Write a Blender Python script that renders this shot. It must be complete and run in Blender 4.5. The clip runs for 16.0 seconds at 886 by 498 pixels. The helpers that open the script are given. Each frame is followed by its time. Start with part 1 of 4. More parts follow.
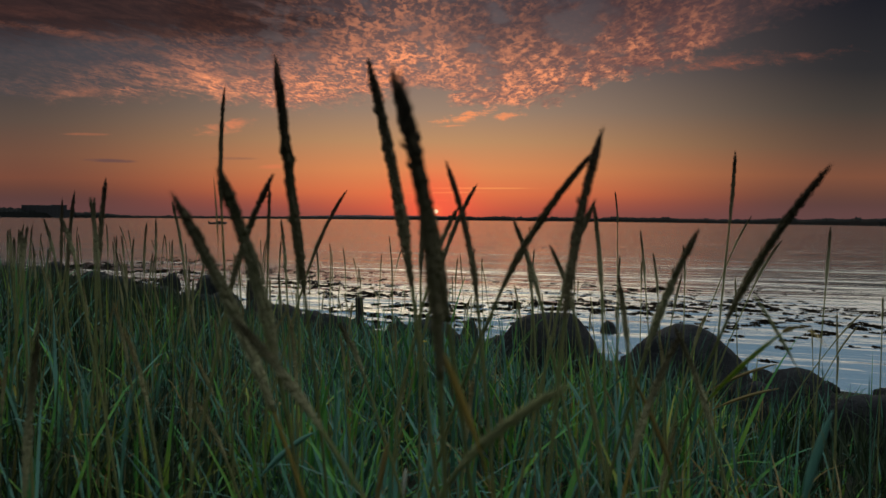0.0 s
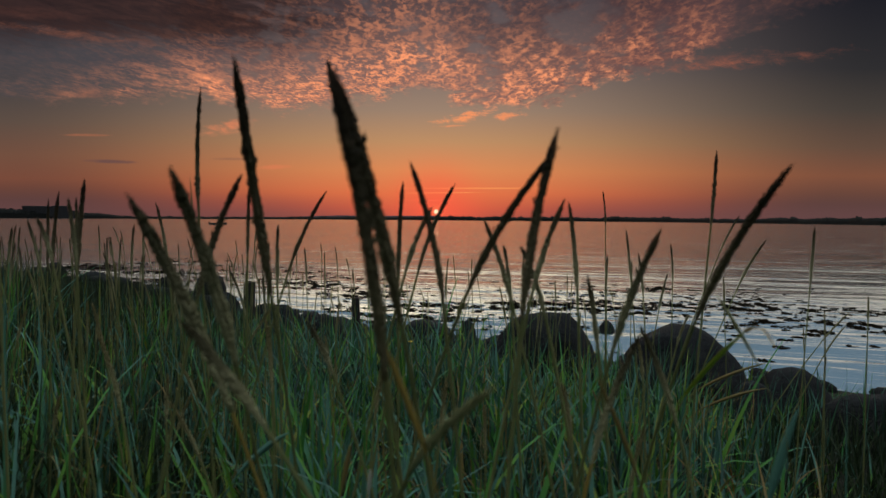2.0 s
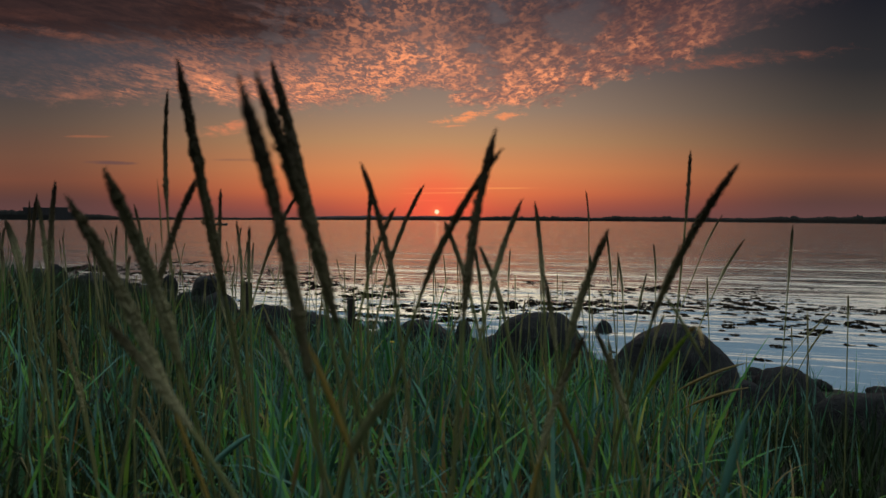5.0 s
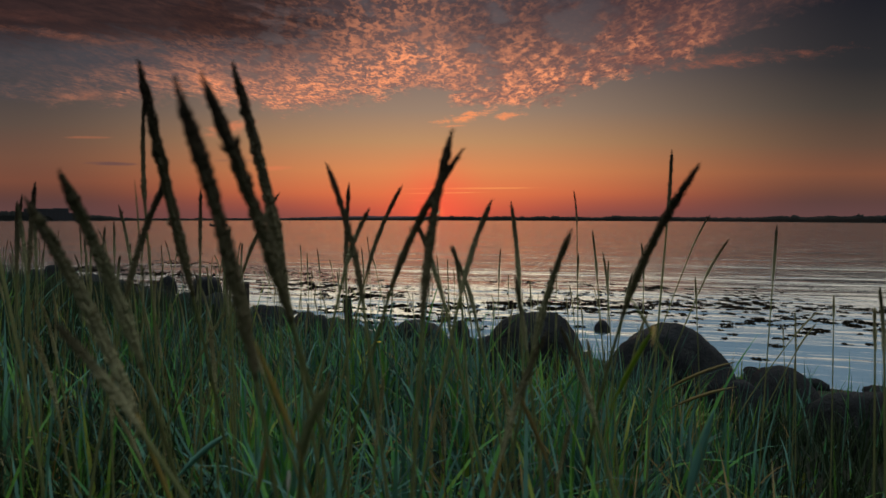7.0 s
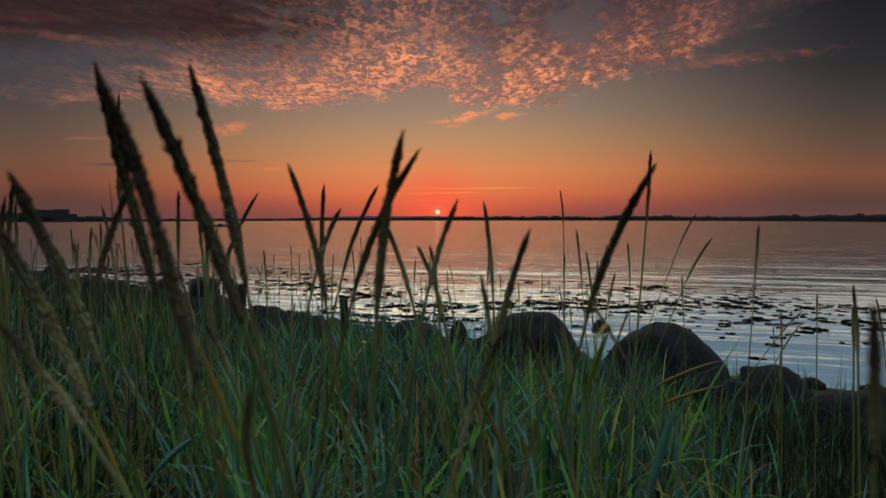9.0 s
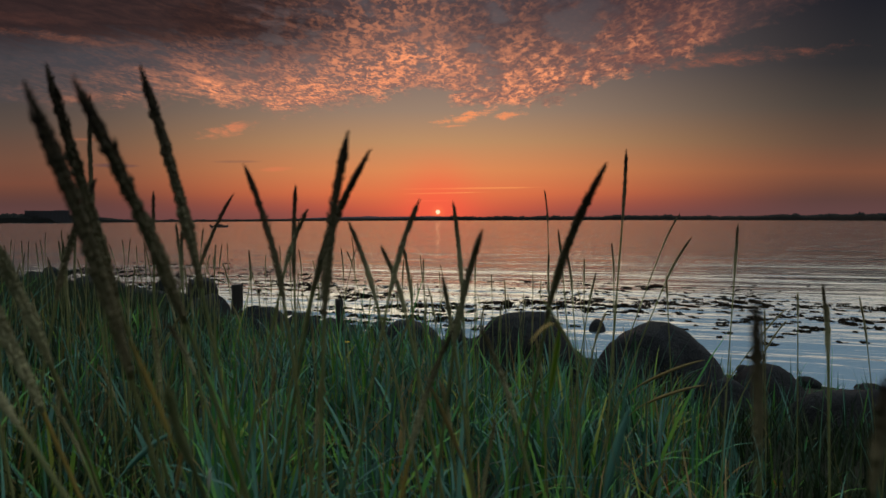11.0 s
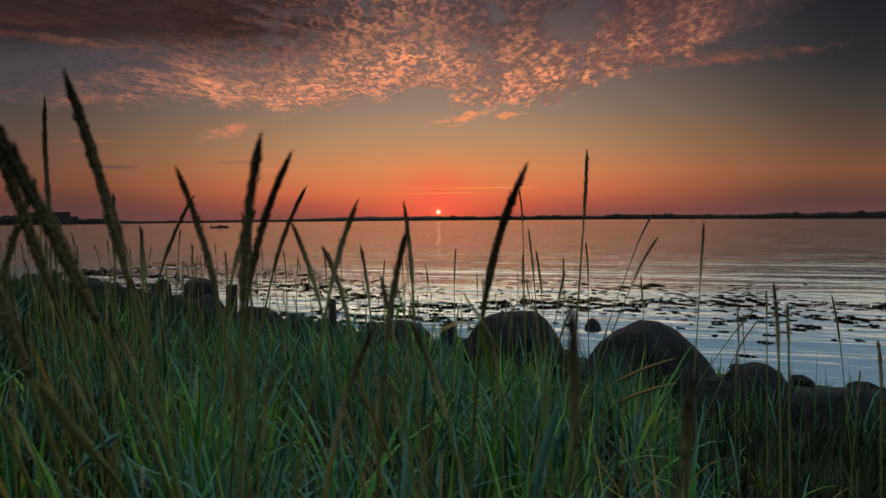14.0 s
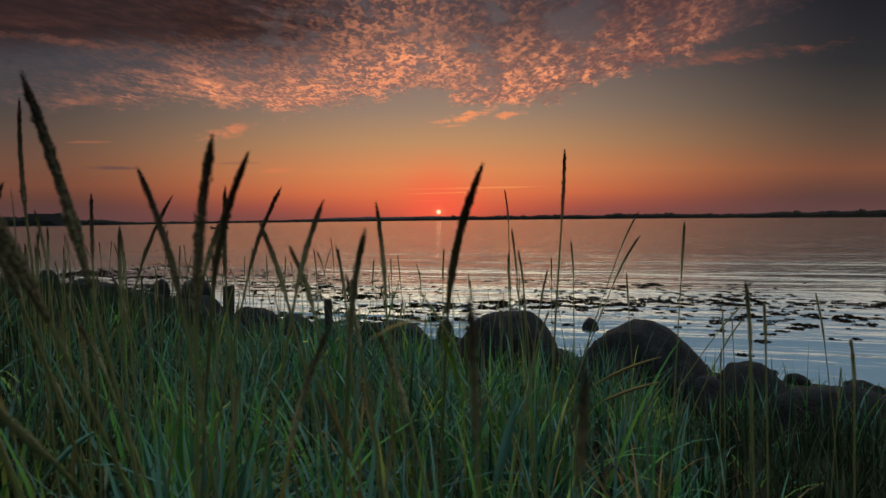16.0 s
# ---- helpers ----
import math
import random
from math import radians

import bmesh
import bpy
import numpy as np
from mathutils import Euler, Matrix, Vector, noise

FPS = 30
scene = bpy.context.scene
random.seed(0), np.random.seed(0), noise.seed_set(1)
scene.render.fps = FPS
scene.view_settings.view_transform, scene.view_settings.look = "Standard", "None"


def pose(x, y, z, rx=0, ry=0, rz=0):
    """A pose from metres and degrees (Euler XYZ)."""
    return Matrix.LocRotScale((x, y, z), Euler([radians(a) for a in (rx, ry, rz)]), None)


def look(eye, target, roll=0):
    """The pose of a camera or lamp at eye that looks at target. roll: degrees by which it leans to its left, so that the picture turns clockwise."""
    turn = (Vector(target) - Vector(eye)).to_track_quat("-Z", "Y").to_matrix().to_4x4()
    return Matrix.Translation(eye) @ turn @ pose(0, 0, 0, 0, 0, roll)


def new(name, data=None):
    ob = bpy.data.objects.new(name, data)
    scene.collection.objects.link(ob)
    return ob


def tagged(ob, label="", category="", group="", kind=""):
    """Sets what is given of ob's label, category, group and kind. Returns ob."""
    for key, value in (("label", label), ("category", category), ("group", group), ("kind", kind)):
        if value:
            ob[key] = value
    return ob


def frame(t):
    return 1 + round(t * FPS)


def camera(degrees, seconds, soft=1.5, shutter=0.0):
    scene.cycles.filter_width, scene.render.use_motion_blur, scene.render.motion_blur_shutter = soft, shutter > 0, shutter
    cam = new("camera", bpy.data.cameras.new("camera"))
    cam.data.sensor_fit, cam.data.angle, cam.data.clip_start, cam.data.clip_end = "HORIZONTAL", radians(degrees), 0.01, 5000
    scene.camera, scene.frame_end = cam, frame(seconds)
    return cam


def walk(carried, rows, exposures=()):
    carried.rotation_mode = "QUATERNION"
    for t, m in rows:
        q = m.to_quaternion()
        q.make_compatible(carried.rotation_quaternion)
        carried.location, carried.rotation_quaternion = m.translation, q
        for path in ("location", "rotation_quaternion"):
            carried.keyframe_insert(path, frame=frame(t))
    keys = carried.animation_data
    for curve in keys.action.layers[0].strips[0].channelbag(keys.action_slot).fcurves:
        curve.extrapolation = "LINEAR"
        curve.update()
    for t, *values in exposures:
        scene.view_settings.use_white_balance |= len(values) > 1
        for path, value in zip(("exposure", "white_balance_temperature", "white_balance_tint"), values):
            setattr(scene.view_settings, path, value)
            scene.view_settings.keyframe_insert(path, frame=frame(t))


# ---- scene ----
cam = camera(74.0, 16.0)
PATH = [
    (0, pose(0.0000, 0.0000, 2.0000, 87.162, -0.585, 4.594)),
    (1, pose(0.0241, 0.0018, 2.0005, 87.168, -0.529, 4.616)),
    (2, pose(0.0469, 0.0034, 2.0009, 87.173, -0.471, 4.637)),
    (3, pose(0.0688, 0.0048, 2.0012, 87.178, -0.410, 4.658)),
    (4, pose(0.0903, 0.0061, 2.0015, 87.182, -0.348, 4.678)),
    (5, pose(0.1119, 0.0072, 2.0018, 87.186, -0.283, 4.698)),
    (6, pose(0.1342, 0.0081, 2.0020, 87.189, -0.215, 4.717)),
    (7, pose(0.1576, 0.0089, 2.0021, 87.192, -0.146, 4.736)),
    (8, pose(0.1827, 0.0094, 2.0022, 87.194, -0.074, 4.755)),
    (9, pose(0.2095, 0.0098, 2.0022, 87.195, 0.000, 4.773)),
    (10, pose(0.2383, 0.0101, 2.0022, 87.196, 0.077, 4.790)),
    (11, pose(0.2688, 0.0101, 2.0021, 87.197, 0.156, 4.807)),
    (12, pose(0.3007, 0.0100, 2.0019, 87.197, 0.237, 4.824)),
    (13, pose(0.3331, 0.0097, 2.0017, 87.196, 0.320, 4.841)),
    (14, pose(0.3649, 0.0092, 2.0015, 87.195, 0.406, 4.856)),
    (15, pose(0.3946, 0.0085, 2.0012, 87.194, 0.494, 4.872)),
    (16, pose(0.4200, 0.0077, 2.0008, 87.191, 0.585, 4.887)),
]
cam.data.dof.use_dof, cam.data.dof.focus_distance, cam.data.dof.aperture_fstop = True, 5.0, 4.6
walk(cam, PATH)

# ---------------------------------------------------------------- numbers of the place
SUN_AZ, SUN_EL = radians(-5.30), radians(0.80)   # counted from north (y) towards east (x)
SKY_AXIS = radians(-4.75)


def srgb(r, g, b):
    return tuple((c / 255 / 12.92) if c < 10 else ((c / 255 + 0.055) / 1.055) ** 2.4 for c in (r, g, b)) + (1.0,)


# ---------------------------------------------------------------- node helper
class Graph:
    """Small helper to write node trees as arithmetic."""

    def __init__(self, tree):
        self.tree, self.nodes, self.links = tree, tree.nodes, tree.links
        self.nodes.clear()

    def put(self, socket, value):
        if isinstance(value, bpy.types.NodeSocket):
            self.links.new(value, socket)
        else:
            socket.default_value = value

    def math(self, op, a, b=0.0, c=None, clamp=False):
        n = self.nodes.new("ShaderNodeMath")
        n.operation, n.use_clamp = op, clamp
        self.put(n.inputs[0], a)
        self.put(n.inputs[1], b)
        if c is not None:
            self.put(n.inputs[2], c)
        return n.outputs[0]

    def add(self, a, b): return self.math("ADD", a, b)
    def sub(self, a, b): return self.math("SUBTRACT", a, b)
    def mul(self, a, b): return self.math("MULTIPLY", a, b)
    def div(self, a, b): return self.math("DIVIDE", a, b)

    def smooth(self, x, low, high):
        n = self.nodes.new("ShaderNodeMapRange")
        n.interpolation_type = "SMOOTHSTEP"
        self.put(n.inputs[0], x)
        self.put(n.inputs[1], low)
        self.put(n.inputs[2], high)
        return n.outputs[0]

    def ramp(self, x, stops, mode="LINEAR"):
        n = self.nodes.new("ShaderNodeValToRGB")
        n.color_ramp.interpolation = mode
        el = n.color_ramp.elements
        while len(el) < len(stops):
            el.new(0.5)
        for e, (at, col) in zip(el, stops):
            e.position, e.color = at, (col if isinstance(col, tuple) else (col, col, col, 1))
        self.put(n.inputs[0], x)
        return n.outputs[0]

    def mix(self, f, a, b, mode="MIX"):
        n = self.nodes.new("ShaderNodeMix")
        n.data_type, n.blend_type = "RGBA", mode
        self.put(n.inputs[0], f)
        self.put(n.inputs[6], a)
        self.put(n.inputs[7], b)
        return n.outputs[2]

    def vec(self, x, y, z):
        n = self.nodes.new("ShaderNodeCombineXYZ")
        for s, v in zip(n.inputs, (x, y, z)):
            self.put(s, v)
        return n.outputs[0]

    def split(self, v):
        n = self.nodes.new("ShaderNodeSeparateXYZ")
        self.put(n.inputs[0], v)
        return n.outputs[0], n.outputs[1], n.outputs[2]

    def noise(self, v, scale, detail=4.0, rough=0.55, distort=0.0, dims="3D"):
        n = self.nodes.new("ShaderNodeTexNoise")
        n.noise_dimensions = dims
        self.put(n.inputs["Vector"], v)
        n.inputs["Scale"].default_value = scale
        n.inputs["Detail"].default_value = detail
        n.inputs["Roughness"].default_value = rough
        n.inputs["Distortion"].default_value = distort
        return n.outputs[0]

    def stretch(self, v, scale, turn=0.0):
        n = self.nodes.new("ShaderNodeMapping")
        self.put(n.inputs[0], v)
        n.inputs["Scale"].default_value = scale
        n.inputs["Rotation"].default_value = (0, 0, turn)
        return n.outputs[0]

    def coords(self, name="Object"):
        return self.nodes.new("ShaderNodeTexCoord").outputs[name]

    def bump(self, height, strength, distance):
        n = self.nodes.new("ShaderNodeBump")
        n.inputs["Strength"].default_value = strength
        n.inputs["Distance"].default_value = distance
        self.put(n.inputs["Height"], height)
        return n.outputs[0]


# ---------------------------------------------------------------- sky and sun
def make_sky():
    world = bpy.data.worlds.new("dusk_sky")
    scene.world = world
    world.use_nodes = True
    g = Graph(world.node_tree)
    x, y, z = g.split(g.coords("Generated"))
    ca, sa = math.cos(SKY_AXIS), math.sin(SKY_AXIS)
    ahead = g.add(g.mul(x, sa), g.mul(y, ca))
    side = g.sub(g.mul(x, ca), g.mul(y, sa))
    safe = g.math("MAXIMUM", ahead, 0.08)
    u, v = g.div(side, safe), g.div(z, safe)
    vp = g.math("MAXIMUM", v, 0.015)
    plane = g.vec(g.div(u, vp), g.div(1.0, vp), 0.0)          # the cloud deck seen in perspective
    flat = g.vec(u, v, 0.0)

    # clear sky: glow over the sun, duller to both sides
    vn = g.div(v, 0.4)
    centre = g.ramp(vn, [(0.0, srgb(176, 84, 70)), (0.05, srgb(212, 96, 68)), (0.11, srgb(228, 116, 72)), (0.21, srgb(222, 138, 86)),
                         (0.33, srgb(190, 142, 100)), (0.46, srgb(156, 130, 110)), (0.65, srgb(122, 108, 104)), (1.0, srgb(88, 80, 86))])
    left = g.ramp(vn, [(0.0, srgb(68, 50, 53)), (0.07, srgb(84, 58, 55)), (0.16, srgb(120, 74, 58)), (0.26, srgb(114, 79, 63)),
                       (0.40, srgb(93, 77, 68)), (0.55, srgb(71, 67, 67)), (0.75, srgb(53, 52, 58)), (1.0, srgb(46, 43, 48))])
    right = g.ramp(vn, [(0.0, srgb(74, 57, 60)), (0.08, srgb(88, 62, 58)), (0.20, srgb(126, 80, 60)), (0.32, srgb(98, 75, 62)),
                        (0.48, srgb(70, 63, 58)), (0.65, srgb(47, 46, 48)), (1.0, srgb(27, 28, 36))])
    us = -0.0098
    sides = g.mix(g.smooth(u, -0.2, 0.2), left, right)
    reach = g.add(0.66, g.mul(g.smooth(v, 0.0, 0.13), 0.08))
    away = g.smooth(g.math("ABSOLUTE", g.sub(u, us)), 0.01, reach)
    sky = g.mix(away, centre, sides)
    haze = g.mul(g.math("SUBTRACT", 1.0, g.smooth(v, 0.004, 0.055)), g.smooth(g.math("ABSOLUTE", g.sub(u, us)), 0.05, 0.30))
    sky = g.mix(g.mul(haze, 0.55), sky, srgb(112, 76, 74))

    # altocumulus deck with a ragged lower edge that climbs to the right
    n_big = g.noise(plane, 1.3, 3, 0.55)
    n_mid = g.noise(plane, 5.0, 4, 0.6, 0.4)
    n_edge = g.noise(g.stretch(flat, (1.0, 2.4, 1.0)), 17.0, 5, 0.64, 0.6)
    ripple_v = g.stretch(plane, (1.0, 0.50, 1.0), 0.5)
    n_rip = g.noise(ripple_v, 19.0, 3, 0.5, 0.9)
    n_fine = g.noise(ripple_v, 50.0, 2, 0.5, 0.5)
    n_streak = g.noise(g.stretch(g.stretch(flat, (1, 1, 1), 0.20), (1.0, 6.5, 1.0)), 13.0, 5, 0.62, 0.5)
    n_flock = g.noise(g.stretch(flat, (1.0, 1.35, 1.0), -0.5), 58.0, 3, 0.55, 0.7)
    n_lump = g.noise(flat, 11.0, 3, 0.55, 0.5)
    to_left = g.math("SUBTRACT", 1.0, g.smooth(u, -0.46, -0.12))
    to_right = g.smooth(u, -0.08, 0.10)
    un = g.add(g.div(u, 1.6), 0.5)
    edge_stops = [(-0.754, 176), (-0.6, 186), (-0.50, 182), (-0.44, 166), (-0.36, 178), (-0.27, 200), (-0.20, 192), (-0.12, 176), (-0.05, 156), (0.0, 158),
                  (0.03, 186), (0.08, 198), (0.15, 184), (0.21, 168), (0.27, 144), (0.33, 128), (0.39, 112), (0.45, 84), (0.52, 46), (0.75, -40)]
    edge = g.ramp(un, [(a / 1.6 + 0.5, (390 - e) * 0.00094) for a, e in edge_stops])
    rise = g.add(g.sub(v, edge), g.add(g.mul(g.sub(n_edge, 0.5), 0.072), g.mul(g.sub(n_flock, 0.5), 0.030)))
    cover = g.smooth(rise, -0.008, 0.020)
    depth_in = g.sub(v, edge)
    span = g.sub(0.17, g.mul(to_left, 0.085))
    near_edge = g.math("SUBTRACT", 1.0, g.smooth(depth_in, 0.015, span))
    dull_left = g.smooth(u, -0.76, -0.30)
    dull_right = g.math("SUBTRACT", 1.0, g.smooth(g.add(u, g.mul(depth_in, 0.9)), 0.18, 0.50))
    veil = g.mul(g.math("SUBTRACT", 1.0, g.smooth(g.add(u, g.mul(g.sub(n_streak, 0.5), 0.25)), -0.36, -0.08)), g.smooth(g.add(v, g.mul(g.sub(n_streak, 0.5), 0.06)), 0.268, 0.325))
    fleck = g.smooth(g.add(g.mul(n_rip, 0.60), g.add(g.mul(n_fine, 0.30), g.mul(n_mid, 0.30))), 0.53, 0.72)
    drawn = g.smooth(g.add(g.mul(n_streak, 0.70), g.add(g.mul(n_rip, 0.28), g.mul(n_fine, 0.16))), 0.48, 0.72)
    flock = g.smooth(g.add(g.mul(n_flock, 0.66), g.add(g.mul(n_rip, 0.24), g.mul(n_lump, 0.30))), 0.56, 0.77)
    puffs = g.add(g.mul(fleck, g.sub(g.sub(1.0, g.mul(to_left, 0.75)), g.mul(to_right, 0.70))), g.add(g.mul(drawn, g.mul(to_left, 0.75)), g.mul(flock, g.mul(to_right, 0.80))))
    patch = g.smooth(g.add(g.mul(n_big, 0.5), g.mul(n_lump, 0.5)), 0.38, 0.60)
    lit = g.mul(puffs, g.add(g.sub(0.30, g.mul(to_right, 0.06)), g.mul(g.mul(near_edge, near_edge), 0.95)))
    lit = g.mul(lit, g.add(0.42, g.mul(patch, 0.75)))
    lit = g.mul(lit, g.mul(g.add(0.16, g.mul(dull_left, 0.84)), g.add(0.35, g.mul(dull_right, 0.65))))
    lit = g.math("MINIMUM", g.mul(lit, g.math("SUBTRACT", 1.0, g.mul(veil, 0.92))), 1.0)
    belly = g.mix(near_edge, srgb(80, 66, 68), srgb(138, 104, 95))
    belly = g.mix(g.smooth(u, 0.0, 0.42), belly, g.mix(near_edge, srgb(52, 45, 52), srgb(104, 72, 70)))
    belly = g.mix(g.math("SUBTRACT", 1.0, g.smooth(u, -0.62, -0.25)), belly, srgb(76, 72, 76))
    belly = g.mix(veil, belly, g.mix(n_streak, srgb(30, 24, 26), srgb(66, 46, 44)))
    deck = g.mix(lit, belly, srgb(252, 156, 110))
    holes = g.smooth(g.add(g.mul(n_lump, 0.6), g.mul(n_mid, 0.4)), 0.38, 0.50)
    cover = g.mul(cover, g.add(0.40, g.mul(holes, 0.60)))
    cover = g.mul(cover, g.add(0.50, g.mul(g.smooth(u, -0.70, -0.40), 0.50)))
    cover = g.mul(cover, g.math("SUBTRACT", 1.0, g.mul(g.smooth(u, 0.36, 0.60), 0.85)))
    cover = g.math("MAXIMUM", cover, g.mul(veil, 0.92))
    sky = g.mix(cover, sky, deck)

    # single streaks and shreds
    wob = g.add(g.noise(g.stretch(flat, (1.0, 3.2, 1.0)), 24.0, 6, 0.72, 0.8), g.mul(g.sub(n_edge, 0.5), 0.5))

    def shred(sky, u0, v0, a, b, slope, colour, amount, ragged, soft=-0.1):
        du, dv = g.sub(u, u0), g.sub(g.sub(v, v0), g.mul(g.sub(u, u0), slope))
        q = g.add(g.math("POWER", g.math("ABSOLUTE", g.div(du, a)), 2.0), g.math("POWER", g.math("ABSOLUTE", g.div(dv, b)), 2.0))
        q = g.add(q, g.mul(g.sub(wob, 0.5), ragged))
        return g.mix(g.mul(g.math("SUBTRACT", 1.0, g.smooth(q, soft, 1.0)), amount), sky, colour)

    sky = shred(sky, -0.20, 0.252, 0.17, 0.020, 0.0, srgb(112, 96, 96), 0.35, 3.5, -1.0)
    sky = shred(sky, -0.60, 0.268, 0.15, 0.026, 0.0, srgb(68, 66, 72), 0.7, 2.5, -1.0)
    sky = shred(sky, 0.500, 0.272, 0.19, 0.017, 0.085, srgb(158, 90, 70), 0.72, 4.5, -2.2)
    sky = shred(sky, 0.44, 0.262, 0.10, 0.009, 0.13, srgb(176, 100, 74), 0.60, 4.5, -1.8)
    sky = shred(sky, 0.420, 0.312, 0.09, 0.012, 0.35, srgb(150, 90, 74), 0.45, 3.5, -1.8)
    sky = shred(sky, -0.365, 0.152, 0.060, 0.011, 0.12, srgb(222, 132, 92), 0.85, 7.0, -1.5)
    sky = shred(sky, -0.33, 0.163, 0.040, 0.006, 0.05, srgb(206, 124, 90), 0.6, 6.0, -1.5)
    sky = shred(sky, 0.020, 0.168, 0.050, 0.0065, 0.12, srgb(250, 152, 98), 1.0, 6.0, -0.8)
    sky = shred(sky, 0.045, 0.178, 0.045, 0.0060, 0.15, srgb(250, 150, 98), 0.9, 7.0, -0.8)
    sky = shred(sky, 0.110, 0.176, 0.026, 0.0070, 0.10, srgb(240, 146, 98), 0.9, 7.0, -0.8)
    sky = shred(sky, 0.010, 0.158, 0.030, 0.0024, 0.05, srgb(240, 146, 98), 0.8, 4.0, -0.8)
    sky = shred(sky, -0.62, 0.305, 0.16, 0.010, -0.12, srgb(146, 90, 70), 0.75, 3.5, -1.6)
    sky = shred(sky, -0.60, 0.208, 0.10, 0.010, 0.04, srgb(166, 104, 82), 0.6, 5.0, -1.6)
    sky = shred(sky, -0.70, 0.340, 0.12, 0.014, -0.06, srgb(96, 60, 52), 0.6, 2.5, -1.2)
    sky = shred(sky, -0.56, 0.094, 0.055, 0.0040, -0.02, srgb(98, 72, 72), 0.75, 1.2)
    sky = shred(sky, -0.28, 0.087, 0.035, 0.0050, 0.05, srgb(226, 124, 84), 0.5, 1.2)
    sky = shred(sky, -0.35, 0.100, 0.05, 0.0030, 0.0, srgb(120, 88, 78), 0.5, 1.2)
    sky = shred(sky, 0.05, 0.054, 0.14, 0.0020, 0.010, srgb(255, 160, 92), 0.65, 0.7)
    sky = shred(sky, 0.00, 0.046, 0.08, 0.0016, 0.020, srgb(255, 172, 98), 0.75, 0.7)
    sky = shred(sky, -0.02, 0.033, 0.05, 0.0016, 0.0, srgb(255, 130, 90), 0.5, 0.7)
    sky = shred(sky, -0.60, 0.138, 0.05, 0.0030, 0.0, srgb(190, 110, 76), 0.4, 1.2)

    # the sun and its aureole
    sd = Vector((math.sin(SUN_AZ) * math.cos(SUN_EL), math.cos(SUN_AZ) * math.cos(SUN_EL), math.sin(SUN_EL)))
    dx, dy, dz = g.sub(x, sd.x), g.sub(y, sd.y), g.sub(z, sd.z)
    off = g.math("SQRT", g.add(g.mul(dx, dx), g.add(g.mul(dy, dy), g.mul(dz, dz))))
    aure = g.math("POWER", g.math("SUBTRACT", 1.0, g.smooth(off, 0.0, 0.15)), 2.2)
    sky = g.mix(g.mul(aure, 0.78), sky, srgb(255, 96, 68))
    inner = g.math("POWER", g.math("SUBTRACT", 1.0, g.smooth(off, 0.003, 0.020)), 2.0)
    sky = g.mix(g.mul(inner, 0.6), sky, srgb(255, 120, 76))
    disc = g.math("SUBTRACT", 1.0, g.smooth(off, 0.0031, 0.0044))
    sky = g.mix(disc, sky, (1.25, 0.86, 0.52, 1))

    # the open sky overhead and behind, with bands added to light the water
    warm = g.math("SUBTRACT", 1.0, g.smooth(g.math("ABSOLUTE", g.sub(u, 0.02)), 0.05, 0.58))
    # added bright band just above the deck; it brightens the middle water
    bright_band = g.mix(warm, (0.72, 0.67, 0.57, 1), (2.40, 2.05, 1.40, 1))
    # added dim band over that, below the zenith; it darkens the near water
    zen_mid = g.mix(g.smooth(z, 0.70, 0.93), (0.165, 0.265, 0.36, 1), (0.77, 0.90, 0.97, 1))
    zen_front = g.mix(g.smooth(z, 0.38, 0.54), bright_band, zen_mid)
    zen_back = g.ramp(z, [(0.0, (0.030, 0.034, 0.048, 1)), (0.25, (0.06, 0.07, 0.10, 1)), (0.55, (0.23, 0.27, 0.31, 1)), (1.0, (0.77, 0.90, 0.97, 1))])
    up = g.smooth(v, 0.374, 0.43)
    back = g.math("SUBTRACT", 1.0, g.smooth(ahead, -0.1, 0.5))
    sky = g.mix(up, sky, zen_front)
    sky = g.mix(back, sky, zen_back)
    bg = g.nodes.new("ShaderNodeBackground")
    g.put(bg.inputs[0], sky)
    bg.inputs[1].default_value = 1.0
    out = g.nodes.new("ShaderNodeOutputWorld")
    g.links.new(bg.outputs[0], out.inputs[0])
    return sd


SUN_DIR = make_sky()
lamp = bpy.data.lights.new("sun", "SUN")
lamp.energy, lamp.angle, lamp.color = 0.00012, radians(0.55), (1.0, 0.50, 0.24)
new("sun", lamp).matrix_world = look(SUN_DIR * 50, (0, 0, 0))


# ---------------------------------------------------------------- materials
def material(name):
    m = bpy.data.materials.new(name)
    m.use_nodes = True
    return m, Graph(m.node_tree)


def finish(g, colour, rough=0.8, normal=None, metal=0.0, ior=1.45, thin=None, thin_amount=0.0, spec=0.5):
    p = g.nodes.new("ShaderNodeBsdfPrincipled")
    g.put(p.inputs["Base Color"], colour)
    g.put(p.inputs["Roughness"], rough)
    p.inputs["Metallic"].default_value = metal
    p.inputs["IOR"].default_value = ior
    p.inputs["Specular IOR Level"].default_value = spec
    if normal is not None:
        g.links.new(normal, p.inputs["Normal"])
    last = p.outputs[0]
    if thin is not None:
        tr = g.nodes.new("ShaderNodeBsdfTranslucent")
        g.put(tr.inputs[0], thin)
        mx = g.nodes.new("ShaderNodeMixShader")
        mx.inputs[0].default_value = thin_amount
        g.links.new(last, mx.inputs[1])
        g.links.new(tr.outputs[0], mx.inputs[2])
        last = mx.outputs[0]
    out = g.nodes.new("ShaderNodeOutputMaterial")
    g.links.new(last, out.inputs[0])
    return p


def island(g):
    return g.nodes.new("ShaderNodeNewGeometry").outputs["Random Per Island"]


def object_random(g):
    return g.nodes.new("ShaderNodeObjectInfo").outputs["Random"]


